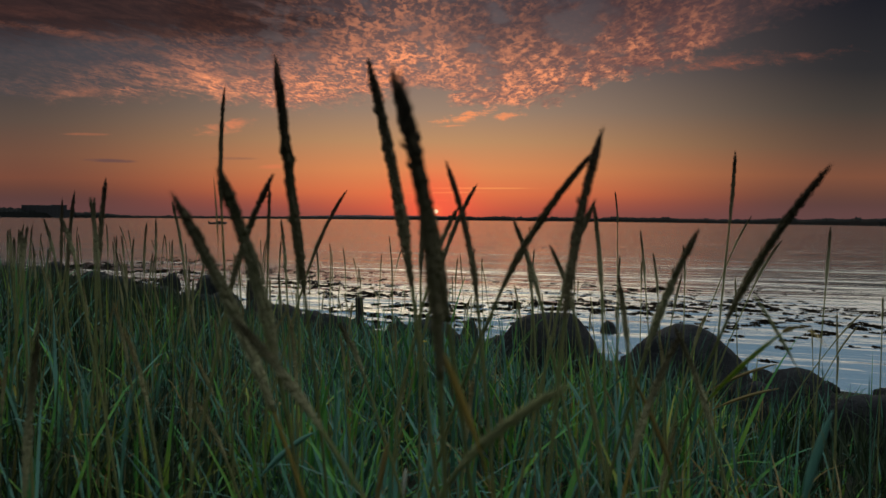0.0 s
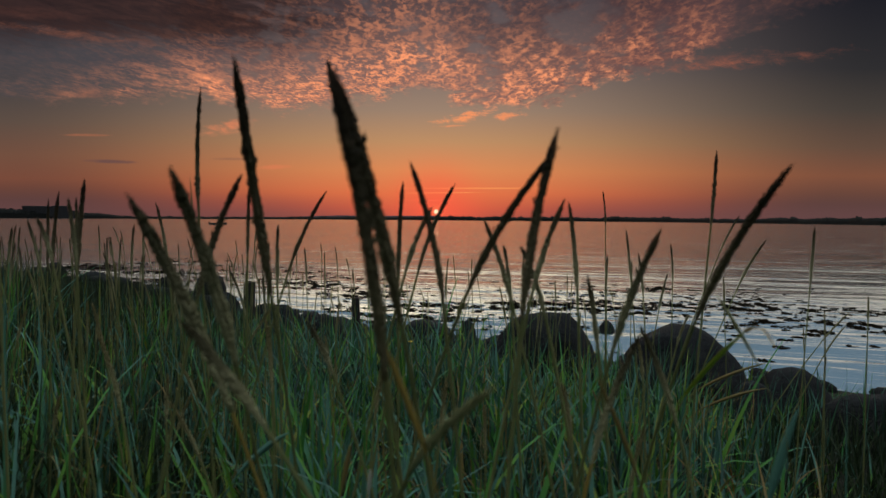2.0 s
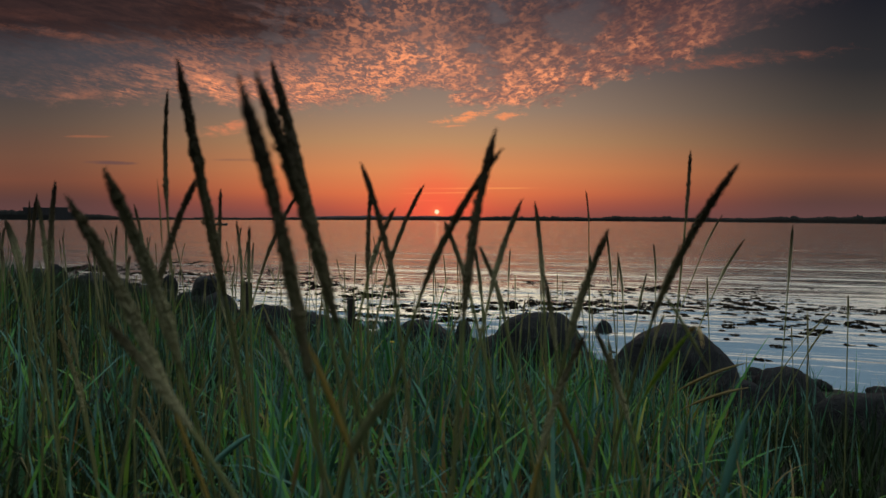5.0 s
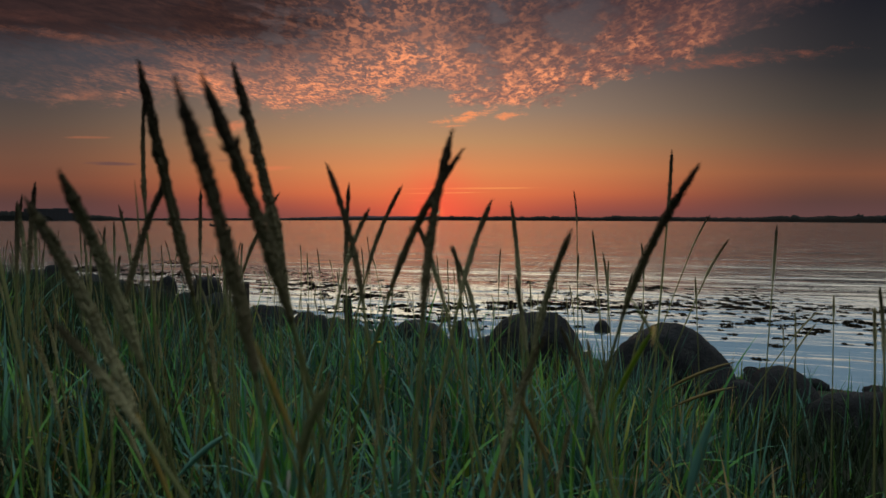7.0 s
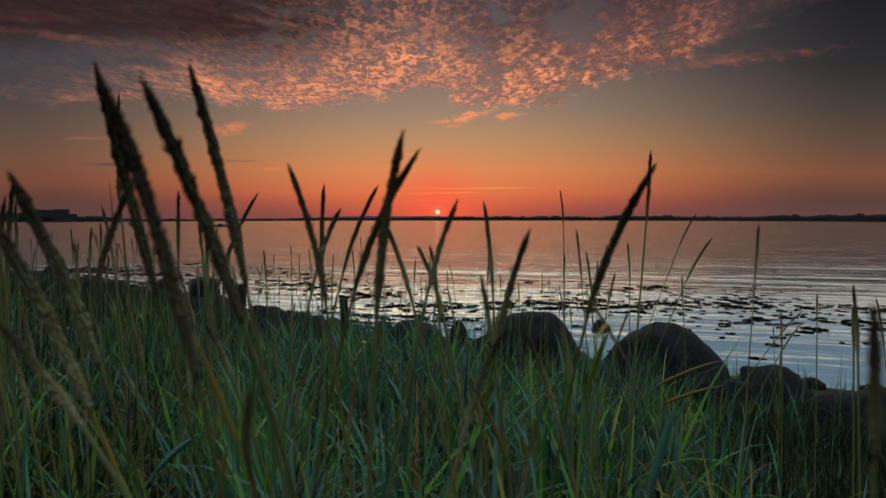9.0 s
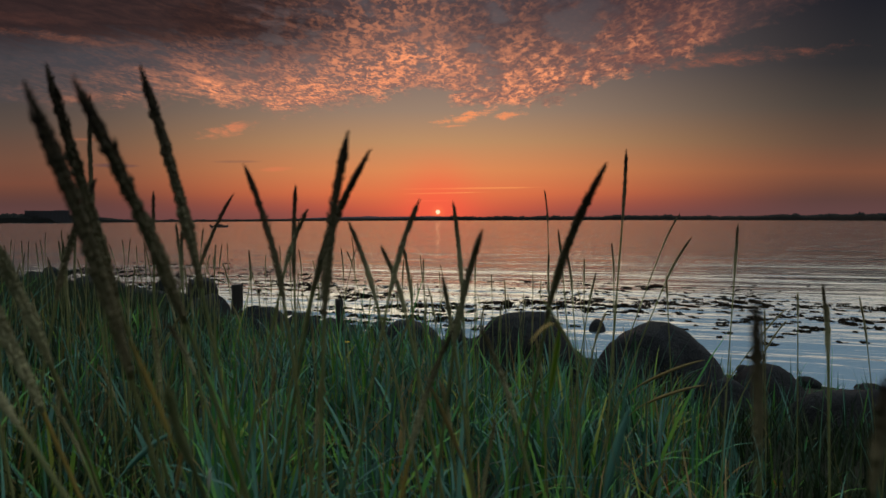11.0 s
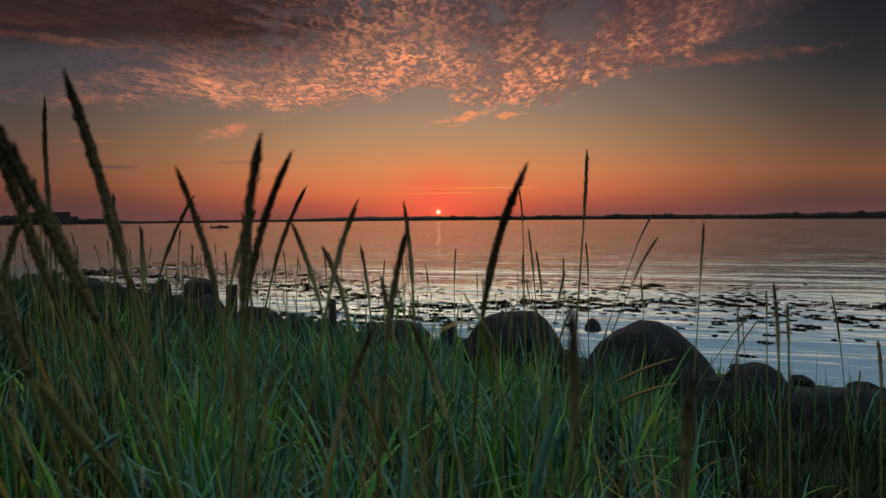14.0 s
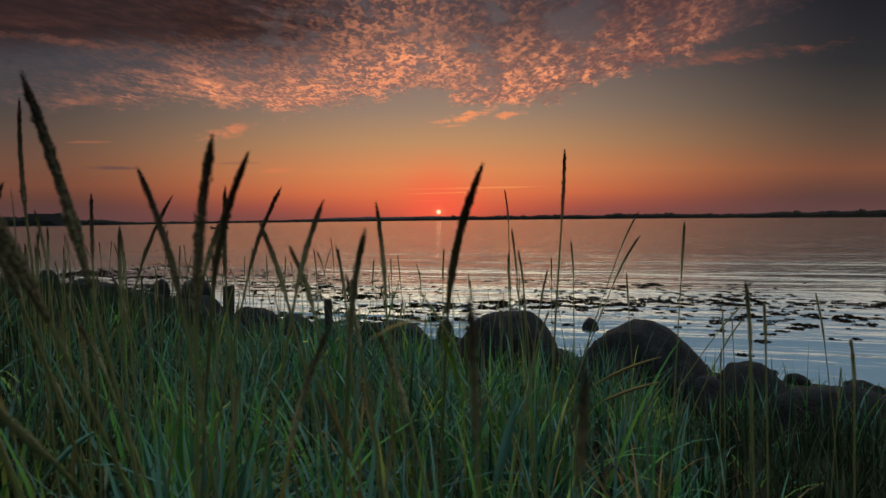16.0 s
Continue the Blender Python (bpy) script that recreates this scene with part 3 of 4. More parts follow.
boulder(-1.85, 6.65, 0.62, 0.55, 0.90, 0.15, 47)
boulder(-2.75, 7.6, 0.66, 0.6, 0.86, 0.12, 53)
boulder(-1.10, 6.95, 0.44, 0.42, 0.80, 0.12, 59)
boulder(-5.49, 11.2, 0.66, 0.62, 0.88, 0.0, 61, "squarish dark boulder with a flat top", flat=0.55)
boulder(-8.03, 14.2, 0.48, 0.46, 0.60, -0.1, 67)
boulder(-8.7, 12.7, 1.40, 0.8, 0.66, 0.0, 71, "long low dark boulder in the shore grass", flat=0.5)
boulder(-12.64, 16.2, 0.60, 0.5, 0.68, 0.0, 73)
boulder(-4.4, 9.3, 0.7, 0.6, 0.80, 0.05, 79)
boulder(-3.5, 9.0, 0.5, 0.5, 0.66, 0.0, 83)
boulder(-0.26, 8.3, 0.27, 0.26, 0.59, 0.05, 89, "small round dark stone near the water's edge")
boulder(0.12, 7.6, 0.45, 0.4, 0.52, 0.0, 91)
boulder(1.05, 6.3, 0.5, 0.45, 0.62, 0.05, 93)
boulder(2.16, 10.8, 0.32, 0.26, 0.20, -0.2, 97, "small wet stone breaking the water surface")
boulder(4.9, 5.6, 0.8, 0.7, 0.50, -0.1, 101)


def bank_boulders():
    rng = random.Random(58)
    for k in range(20):
        x = -2.2 - 11.5 * (k + rng.uniform(0, 0.8)) / 20
        y = float(np.interp(x, SHORE_X, SHORE_Y)) - rng.uniform(0.7, 2.6)
        g0 = float(ground_z(x, y))
        wide = rng.uniform(0.45, 0.95)
        boulder(x, y, wide, wide * rng.uniform(0.7, 1.0), g0 + wide * rng.uniform(0.28, 0.5), g0 - 0.3, 200 + k, "dark granite boulder in the row along the bank")


bank_boulders()


def shore_pebbles():
    rng = random.Random(77)
    kinds = []
    for k in range(5):
        bm = bmesh.new()
        bmesh.ops.create_icosphere(bm, subdivisions=2, radius=1.0)
        for v in bm.verts:
            v.co *= 1 + 0.25 * noise.noise(v.co * 1.3 + Vector((k * 7, 0, 0)))
            v.co.z *= 0.62
        me = bpy.data.meshes.new("shore_stone")
        bm.to_mesh(me)
        bm.free()
        me.materials.append(ROCK)
        me.polygons.foreach_set("use_smooth", [True] * len(me.polygons))
        kinds.append(me)
    for _ in range(150):
        x = rng.uniform(-15, 6.5)
        y = float(np.interp(x, SHORE_X, SHORE_Y)) + rng.gauss(-0.5, 0.6)
        r = rng.uniform(0.04, 0.15) * (1.2 if x < -4 else 1.0)
        ob = new("shore_stone", rng.choice(kinds))
        ob.matrix_world = pose(x, y, max(float(ground_z(x, y)), -0.1) + r * 0.25, rng.uniform(-15, 15), rng.uniform(-15, 15), rng.uniform(0, 360)) @ Matrix.Diagonal((r * rng.uniform(0.8, 1.3), r, r, 1))
        tagged(ob, "small dark wet stone at the water's edge", "stone", "stones at the water's edge")


shore_pebbles()


def post(x, y, wide, z_top, z_low, lean):
    rng = random.Random(int(x * 100))
    bm = bmesh.new()
    r = bmesh.ops.create_cone(bm, cap_ends=True, segments=14, radius1=wide / 2 * 1.05, radius2=wide / 2, depth=z_top - z_low)
    for v in r["verts"]:
        v.co.x *= 1 + rng.uniform(-0.08, 0.08)
        v.co.z += rng.uniform(-0.012, 0.012)
    bmesh.ops.bevel(bm, geom=[e for e in bm.edges if e.calc_face_angle(0) > 1.0], offset=0.008, segments=2, affect="EDGES")
    ob = part("post", bm, POST, smooth=False)
    ob.matrix_world = pose(x, y, (z_top + z_low) / 2, 0, lean, 0)
    tagged(ob, "weathered grey wooden mooring post stub by the shore", "post", "mooring posts")


post(-3.42, 8.2, 0.16, 1.08, 0.2, 1.5)
post(-1.47, 6.6, 0.09, 1.10, 0.3, -2)


# ---------------------------------------------------------------- floating wrack
def wrack():
    rng = random.Random(12)
    stuff_v, stuff_f = [], []

    def clump(verts, faces, cx, cy, a, b, turn, count):
        for _ in range(count):
            w, q = rng.uniform(0, 2 * math.pi), math.sqrt(rng.random())
            px, py = math.cos(w) * q * a, math.sin(w) * q * b
            x = cx + px * math.cos(turn) - py * math.sin(turn)
            y = cy + px * math.sin(turn) + py * math.cos(turn)
            r = rng.uniform(0.008, 0.034)
            h = rng.uniform(0.008, 0.035)
            base = len(verts)
            k = 6
            spin = rng.uniform(0, 6.28)
            for j in range(k):
                ww = spin + 2 * math.pi * j / k
                rr = r * rng.uniform(0.5, 1.35)
                verts.append((x + math.cos(ww) * rr * 1.4, y + math.sin(ww) * rr, 0.001 + rng.uniform(0, 0.004)))
            verts.append((x + rng.uniform(-.3, .3) * r, y, h))
            for j in range(k):
                faces.append((base + j, base + (j + 1) % k, base + k))

    made = 0
    for _ in range(2300):
        x = rng.uniform(-17, 11)
        o = abs(rng.gauss(3.3, 1.9)) + 0.3
        if x > 1.2:
            o = abs(rng.gauss(5.2, 1.8)) + 0.8
            if rng.random() < 0.1:
                continue
        if x < -3:
            o = abs(rng.gauss(3.2, 2.2)) + 0.3
        y = float(np.interp(x, SHORE_X, SHORE_Y)) + o * 1.15
        thick = noise.noise(Vector((x * 0.33, y * 0.75, 3.3)))
        if thick < rng.uniform(-0.35, 0.25):
            continue
        size = rng.uniform(0.02, 0.10) + max(0, thick) * 0.16
        a, b, turn = size * rng.uniform(0.7, 1.35), size * rng.uniform(0.5, 1.0), rng.uniform(-0.6, 0.1)
        count = int(12 + a * b * 1100)
        if size > 0.135 and made < 150:
            a, b = a * 0.78, b * 0.78
            verts, faces = [(0, 0, 0.02)], []
            rings, k = 4, 34
            ph = rng.uniform(0, 50)
            for q in range(1, rings + 1):
                for j in range(k):
                    w = 2 * math.pi * j / k
                    rag = 0.75 + 0.55 * noise.noise(Vector((math.cos(w) * 1.6, math.sin(w) * 1.6, ph))) + 0.55 * noise.noise(Vector((math.cos(w) * 6, math.sin(w) * 6, ph))) + rng.uniform(-0.28, 0.28)
                    rr = max(0.12, rag) * (q / rings)
                    px, py = math.cos(w) * rr * a, math.sin(w) * rr * b
                    verts.append((px * math.cos(turn) - py * math.sin(turn), px * math.sin(turn) + py * math.cos(turn), max(0.002, (1 - q / rings) * 0.03 + rng.uniform(-0.006, 0.030)) if q < rings else 0.001))
            for j in range(k):
                j2 = (j + 1) % k
                faces.append((0, 1 + j, 1 + j2))
                for q in range(rings - 1):
                    faces.append((1 + q * k + j, 1 + (q + 1) * k + j, 1 + (q + 1) * k + j2, 1 + q * k + j2))
            clump(stuff_v, stuff_f, x, y, a * 1.7, b * 1.7, turn, 30)
            ob = mesh_object("seaweed_clump", verts, faces, WEED)
            ob.location = (x, y, 0)
            tagged(ob, "dark brown floating bladder wrack clump", "seaweed", "seaweed clumps afloat")
            made += 1
        else:
            clump(stuff_v, stuff_f, x, y, a, b, turn, count)
    ob = mesh_object("floating_seaweed", stuff_v, stuff_f, WEED)
    tagged(ob, "scattered dark seaweed scraps floating near the shore", "seaweed", kind="stuff")


wrack()


# ---------------------------------------------------------------- grass
def in_view(x, y, margin=0.25):
    left = -(0.92 * y) - margin - 0.08
    right = 0.46 + 0.72 * y + margin
    return left < x < right


def blade_rows(out_v, out_f, root, heading, length, width, lean0, curl, rows, fold=0.25, twist=0.0):
    """One arching leaf, folded along its midrib."""
    base = len(out_v)
    px, py, pz = root
    tilt = lean0
    step = length / rows
    ch, sh = math.cos(heading), math.sin(heading)
    for i in range(rows + 1):
        t = i / rows
        w = width * (0.55 + 0.9 * t if t < 0.3 else 0.82 * (1 - ((t - 0.3) / 0.7) ** 1.8)) / 2
        hd = heading + math.pi / 2 + twist * t
        ax, ay = math.cos(hd) * w, math.sin(hd) * w
        if i == rows:
            out_v.append((px, py, pz))
        else:
            drop = fold * w
            out_v.append((px - ax, py - ay, pz + drop))
            out_v.append((px, py, pz))
            out_v.append((px + ax, py + ay, pz + drop))
        px += math.sin(tilt) * ch * step
        py += math.sin(tilt) * sh * step
        pz += math.cos(tilt) * step
        tilt += curl / rows * (0.4 + 1.2 * t)
    for i in range(rows - 1):
        b = base + i * 3
        out_f.append((b, b + 1, b + 4, b + 3))
        out_f.append((b + 1, b + 2, b + 5, b + 4))
    b = base + (rows - 1) * 3
    out_f.append((b, b + 1, b + 3))
    out_f.append((b + 1, b + 2, b + 3))


def make_grass():
    rng = random.Random(5)
    green_v, green_f, dry_v, dry_f = [], [], [], []

    def bare(x, y):                                  # thin stand on the stony end of the bank
        return rng.random() < 0.92 * float(smoothstep(0.26, 0.66, x - 0.30 * y))

    def tuft(x, y, blades, size, rows, dry_share):
        for _ in range(blades):
            bx, by = x + rng.gauss(0, 0.035), y + rng.gauss(0, 0.035)
            z = float(ground_z(bx, by)) - 0.02
            L = size * rng.uniform(0.65, 1.25)
            heading = rng.uniform(0, 6.283)
            if rng.random() < dry_share:
                blade_rows(dry_v, dry_f, (bx, by, z), heading, L * rng.uniform(0.6, 1.0), rng.uniform(0.004, 0.009), rng.uniform(0.05, 0.7), rng.uniform(0.3, 2.6), rows, 0.3, rng.uniform(-1, 1))
            else:
                blade_rows(green_v, green_f, (bx, by, z), heading, L, rng.uniform(0.007, 0.016) * (1.35 if y < 0.85 else 1.5 if y < 1.6 else 1.4), rng.uniform(0.0, 0.52), rng.uniform(0.5, 2.2) if rng.random() < 0.55 else abs(rng.gauss(0.12, 0.25)), rows, 0.35, rng.uniform(-0.9, 0.9))

    n = 0
    while n < 820:                                   # close stand
        y = 0.46 + 0.3 * rng.random() if rng.random() < 0.05 else 0.76 + 3.44 * rng.random() ** 0.85
        x = rng.uniform(-4.2, 4.2)
        if not in_view(x, y) or inland(x, y) < 3.4:
            continue
        if noise.noise(Vector((x * 2.9, y * 2.9, 7.0))) < -0.04 + 0.14 * rng.random():
            continue
        near = y < 0.62 and -0.25 < x < 0.75
        rich = 0.86 + 0.45 * noise.noise(Vector((x * 1.1, y * 1.1, 2.0)))
        if x < -0.55 * y and rng.random() < 0.25 or bare(x, y):
            continue
        thin = rich * (1.0 - 0.55 * float(smoothstep(0.15, 0.95, x - 0.25 * y)))
        tuft(x, y, rng.randint(5, 11), (0.42 if near else rng.choice((0.36, 0.48, 0.58, 0.66, 0.78))) * thin, 7, 0.12)
        n += 1
    dim_v, dim_f = [], []
    n = 0
    while n < 1150:                                  # the bank farther along
        y = 3.6 + 15.0 * rng.random() ** 1.3
        x = rng.uniform(-14, 4.5)
        s = float(inland(x, y))
        if not in_view(x, y, 0.6) or s < 1.6:
            continue
        size = rng.uniform(0.28, 0.56) * min(1.0, 0.45 + s * 0.14)
        # this side mostly takes the darkened copy
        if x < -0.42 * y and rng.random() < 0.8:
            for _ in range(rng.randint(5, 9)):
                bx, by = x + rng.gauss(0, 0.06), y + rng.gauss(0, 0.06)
                blade_rows(dim_v, dim_f, (bx, by, float(ground_z(bx, by)) - 0.02), rng.uniform(0, 6.283), size * rng.uniform(0.65, 1.2), rng.uniform(0.008, 0.016), rng.uniform(0, 0.5), rng.uniform(0.1, 1.2), 4, 0.35)
        else:
            tuft(x, y, rng.randint(5, 9), size, 4, 0.12)
        n += 1
    n = 0
    while n < 1900:                                  # tall dark grass on the bank's shoulder, its dimness partly painted in
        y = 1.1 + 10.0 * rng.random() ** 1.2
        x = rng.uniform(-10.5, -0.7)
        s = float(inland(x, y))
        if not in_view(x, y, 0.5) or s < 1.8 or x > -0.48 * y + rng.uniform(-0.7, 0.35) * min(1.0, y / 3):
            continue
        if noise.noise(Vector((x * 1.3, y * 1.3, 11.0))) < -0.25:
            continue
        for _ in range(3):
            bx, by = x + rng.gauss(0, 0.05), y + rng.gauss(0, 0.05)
            blade_rows(dim_v, dim_f, (bx, by, float(ground_z(bx, by)) - 0.02), rng.uniform(0, 6.283), rng.uniform(0.30, 0.74) * min(1.0, 0.45 + 0.15 * s), rng.uniform(0.007, 0.013), abs(rng.gauss(0, 0.22)), abs(rng.gauss(0.2, 0.4)), 5, 0.35)
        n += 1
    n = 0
    while n < 260:                                   # a stand close by in the darkened copy
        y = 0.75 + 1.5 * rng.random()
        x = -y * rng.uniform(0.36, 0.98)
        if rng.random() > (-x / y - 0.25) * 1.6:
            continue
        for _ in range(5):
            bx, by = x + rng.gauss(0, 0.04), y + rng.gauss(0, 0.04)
            blade_rows(dim_v, dim_f, (bx, by, float(ground_z(bx, by)) - 0.02), rng.uniform(0, 6.283), rng.uniform(0.30, 0.58), rng.uniform(0.007, 0.013), rng.uniform(0, 0.4), rng.uniform(0.1, 1.4), 6, 0.35, rng.uniform(-0.8, 0.8))
        n += 1
    n = 0
    while n < 650:                                   # lower grass between the stones at the other end, darkened to look dim
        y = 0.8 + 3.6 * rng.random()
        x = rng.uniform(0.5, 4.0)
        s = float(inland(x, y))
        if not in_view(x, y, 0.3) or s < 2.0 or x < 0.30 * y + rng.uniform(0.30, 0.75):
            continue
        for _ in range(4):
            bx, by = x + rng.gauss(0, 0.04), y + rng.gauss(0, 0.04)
            blade_rows(dim_v, dim_f, (bx, by, float(ground_z(bx, by)) - 0.02), rng.uniform(0, 6.283), rng.uniform(0.18, 0.46) * min(1.0, 0.5 + 0.1 * s), rng.uniform(0.007, 0.014), abs(rng.gauss(0, 0.3)), abs(rng.gauss(0.3, 0.5)), 5, 0.35)
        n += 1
    ob = mesh_object("dim_grass", dim_v, dim_f, DIM_GRASS, smooth=True)
    tagged(ob, "tall grass darkened for the dim shoulder and ends of the bank", "grass", kind="stuff")
    n = 0
    while n < 240:                                    # broad arching leaves that catch the sky
        y = 0.75 + 1.5 * rng.random()
        x = rng.uniform(-2.2, 2.0)
        if not in_view(x, y) or bare(x, y):
            continue
        low = 1.0 - 0.3 * float(smoothstep(0.25, 1.3, x - 0.25 * y))
        to_v, to_f = (dry_v, dry_f) if rng.random() < 0.22 else (green_v, green_f)
        blade_rows(to_v, to_f, (x, y, float(ground_z(x, y)) - 0.02), rng.uniform(0, 6.283), rng.uniform(0.42, 0.66) * low, rng.uniform(0.011, 0.018), rng.uniform(0.05, 0.45), rng.uniform(0.7, 2.3), 10, 0.3, rng.uniform(-0.8, 0.8))
        n += 1
    n = 0
    while n < 700:                                    # the rest of the bank, beside and behind
        x, y = rng.uniform(-6, 6), rng.uniform(-4.5, 4.5)
        if in_view(x, y, 0.0) and y > 0.3 or inland(x, y) < 3.4:
            continue
        tuft(x, y, rng.randint(4, 8), rng.choice((0.32, 0.44, 0.52)), 5, 0.12)
        n += 1
    n = 0
    while n < 400:                                    # dead upright culms
        y = 0.6 + 3.6 * rng.random()
        x = rng.uniform(-4.0, 3.0)
        if not in_view(x, y) or inland(x, y) < 3.2 or bare(x, y):
            continue
        blade_rows(dry_v, dry_f, (x, y, float(ground_z(x, y)) - 0.02), rng.uniform(0, 6.283), rng.uniform(0.35, 0.78), rng.uniform(0.0034, 0.0065), abs(rng.gauss(0, 0.20)), abs(rng.gauss(0.1, 0.25)), 6, 0.8)
        n += 1
    n = 0
    while n < 170:                                    # dry culms with a narrow leaf arching away half-way up
        y = 0.75 + 2.4 * rng.random()
        x = rng.uniform(-2.4, 2.0)
        if not in_view(x, y) or inland(x, y) < 3.6 or bare(x, y):
            continue
        g0, lift, head = float(ground_z(x, y)), rng.uniform(0.18, 0.42), rng.uniform(0, 6.283)
        blade_rows(dry_v, dry_f, (x, y, g0 - 0.02), head, lift + rng.uniform(0.05, 0.25), rng.uniform(0.003, 0.005), 0.03, 0.04, 5, 0.8)
        blade_rows(dry_v, dry_f, (x, y, g0 + lift), head + rng.uniform(1, 5), rng.uniform(0.14, 0.34), rng.uniform(0.003, 0.006), rng.uniform(0.3, 0.9), rng.uniform(0.9, 2.4), 9, 0.3, rng.uniform(-0.6, 0.6))
        n += 1
    n = 0
    while n < 330:                                    # tall single leaves standing above the rest
        y = 0.9 + 2.8 * rng.random()
        x = rng.uniform(-3.4, 2.4)
        if not in_view(x, y, 0.1) or inland(x, y) < 4.0 or bare(x, y):
            continue
        tall = rng.uniform(0.62, 0.84) * (1.0 - 0.15 * float(smoothstep(0.25, 1.3, x - 0.25 * y)))
        blade_rows(green_v, green_f, (x, y, float(ground_z(x, y)) - 0.02), rng.uniform(0, 6.283), tall, rng.uniform(0.004, 0.008), abs(rng.gauss(0, 0.12)), abs(rng.gauss(0.1, 0.25)) if rng.random() < 0.8 else rng.uniform(0.8, 2.0), 8, 0.4)
        n += 1
    n = 0
    while n < 520:                                    # the stand goes on unseen below and behind the camera, shading near leaves
        x, y = rng.uniform(-1.6, 2.0), rng.uniform(-1.5, 0.62)
        top = 0.60 if y < 0.2 else max(0.30, 0.62 - 0.40 * (y - 0.2))
        tuft(x, y, rng.randint(6, 10), top * rng.uniform(0.6, 0.95), 5, 0.10)
        n += 1
    ob = mesh_object("shore_grass", green_v, green_f, GRASS, smooth=True)
    tagged(ob, "dense blue-green lyme grass leaves on the shore bank", "grass", kind="stuff")
    ob = mesh_object("dry_grass", dry_v, dry_f, STRAW, smooth=True)
    tagged(ob, "dry straw-coloured leaves scattered among the green grass", "grass", kind="stuff")


make_grass()


# ---------------------------------------------------------------- seed stalks
STALKS = [0]


def stalk(x, y, z, lean, length, thick, leafy=True, away=None, shaded=False, pale=False):
    """A lyme grass stalk: tip of the ear at x, y, z, leaning by degrees towards +x, with an ear of that length and thickness in mm."""
    STALKS[0] += 1
    rng = random.Random(900 + STALKS[0])
    far = y > 1.7
    a = radians(lean)
    back = math.tan(radians(rng.uniform(-4, 3) if away is None else away))
    d = Vector((math.tan(a), back, 1.0)).normalized()
    tip = Vector((x, y, z))
    bow = Vector((math.cos(a), 0, -math.sin(a))) * (length * rng.uniform(-0.01, 0.01) + 0.028 * length * max(-1.0, min(1.0, lean / 15)))
    foot = tip - d * length

    def axis(t):                                        # 0 at the ear's foot, 1 at its tip
        return foot.lerp(tip, t) - bow * (4 * t * (1 - t))

    tangent = (axis(0.05) - axis(0.0)).normalized()
    drop = max(0.15, foot.z - float(ground_z(foot.x, foot.y)) + 0.03)
    root_xy = foot - Vector((tangent.x, tangent.y, 0)) * drop * 0.62
    gz = float(ground_z(root_xy.x, root_xy.y)) - 0.03
    p0, p3 = foot, Vector((root_xy.x, root_xy.y, gz))
    p1 = foot - tangent * drop * 0.4
    p2 = p3 + Vector((0, 0, drop * 0.35))
    origin = p3.copy()

    def stem_at(t):
        q = 1 - t
        return p0 * q ** 3 + p1 * 3 * q * q * t + p2 * 3 * q * t * t + p3 * t ** 3

    root = new("grass_stalk")
    root.location = origin
    tagged(root, "tall lyme grass stalk with a long brown seed ear" if length > 0.15 else "slender lyme grass stalk with a narrow seed ear", "grass stalk", "seed stalks on the bank")
    pts = [stem_at(t / 12) - origin for t in range(13)]
    rad = [(0.0010 if y < 0.36 else 0.0017 if far else 0.0023) + 0.0008 * t / 12 for t in range(13)]
    v, f = tube([axis(0.9) - origin, axis(0.5) - origin] + pts, [0.0006, 0.0012] + rad, 6)
    mesh_object("stem", v, f, OCHRE if 0.36 < y < 1.0 and rng.random() < 0.10 else STEM, root, True)

    # the ear: a solid core under rows of tightly packed pointed spikelets
    half = thick / 2000 * (0.84 if y < 0.7 else 0.76)
    bulge, turn = rng.uniform(0, 6.28), rng.uniform(-0.6, 0.6)

    def girth(t):
        return min(1.0, 0.42 + t * 2.6) * (1 - 0.26 * t) * min(1.0, (1.0 - t) * 6.0 + 0.16) * (1 + 0.07 * math.sin(t * 17 + bulge))

    steps = 14
    ev, ef = tube([axis(t / steps) - origin for t in range(steps + 1)], [half * 0.76 * girth(t / steps) for t in range(steps + 1)], 8)
    gap = 0.0042 if far else 0.0032
    nodes = int(length / gap)
    side = d.cross(Vector((0, 1, 0))).normalized()
    front = d.cross(side)
    fan = (-0.6, 0.6) if far else (-1.0, 0.0, 1.0)
    for i in range(nodes):                              # spikelets stand in two ranks, turn about
        t = (i + 0.3) / nodes
        c = axis(t) - origin
        up = (axis(min(1, t + 0.03)) - axis(max(0, t - 0.03))).normalized()
        swell = girth(t) * rng.uniform(0.84, 1.10)
        for k in fan:
            w = turn + i * math.pi + k + rng.uniform(-0.25, 0.25)
            outw = side * math.cos(w) + front * math.sin(w)
            sl = rng.uniform(0.011, 0.016) * (0.7 + 0.4 * half / 0.008) * (0.45 + 0.55 * swell)
            r = half * 0.40 * swell * rng.uniform(0.85, 1.15)
            splay = rng.uniform(0.04, 0.17) if rng.random() < 0.96 else rng.uniform(0.22, 0.45)
            ax = (up + outw * splay).normalized()
            b0 = c + outw * (half * 0.58 * swell)
            cross = ax.cross(outw).normalized()
            mid = b0 + ax * sl * 0.5 + outw * half * 0.10
            base = len(ev)
            ev.append(b0)
            for q in (cross * r, outw * r * 0.75, -cross * r, -outw * r * 0.75):
                ev.append(mid + q)
            ev.append(b0 + ax * sl)
            for q in range(4):
                q2 = (q + 1) % 4
                ef.append((base, base + 1 + q2, base + 1 + q))
                ef.append((base + 5, base + 1 + q, base + 1 + q2))
    # low tips take the lit copies, high ones the shaded copy
    lightened = z < 2.05 and not shaded
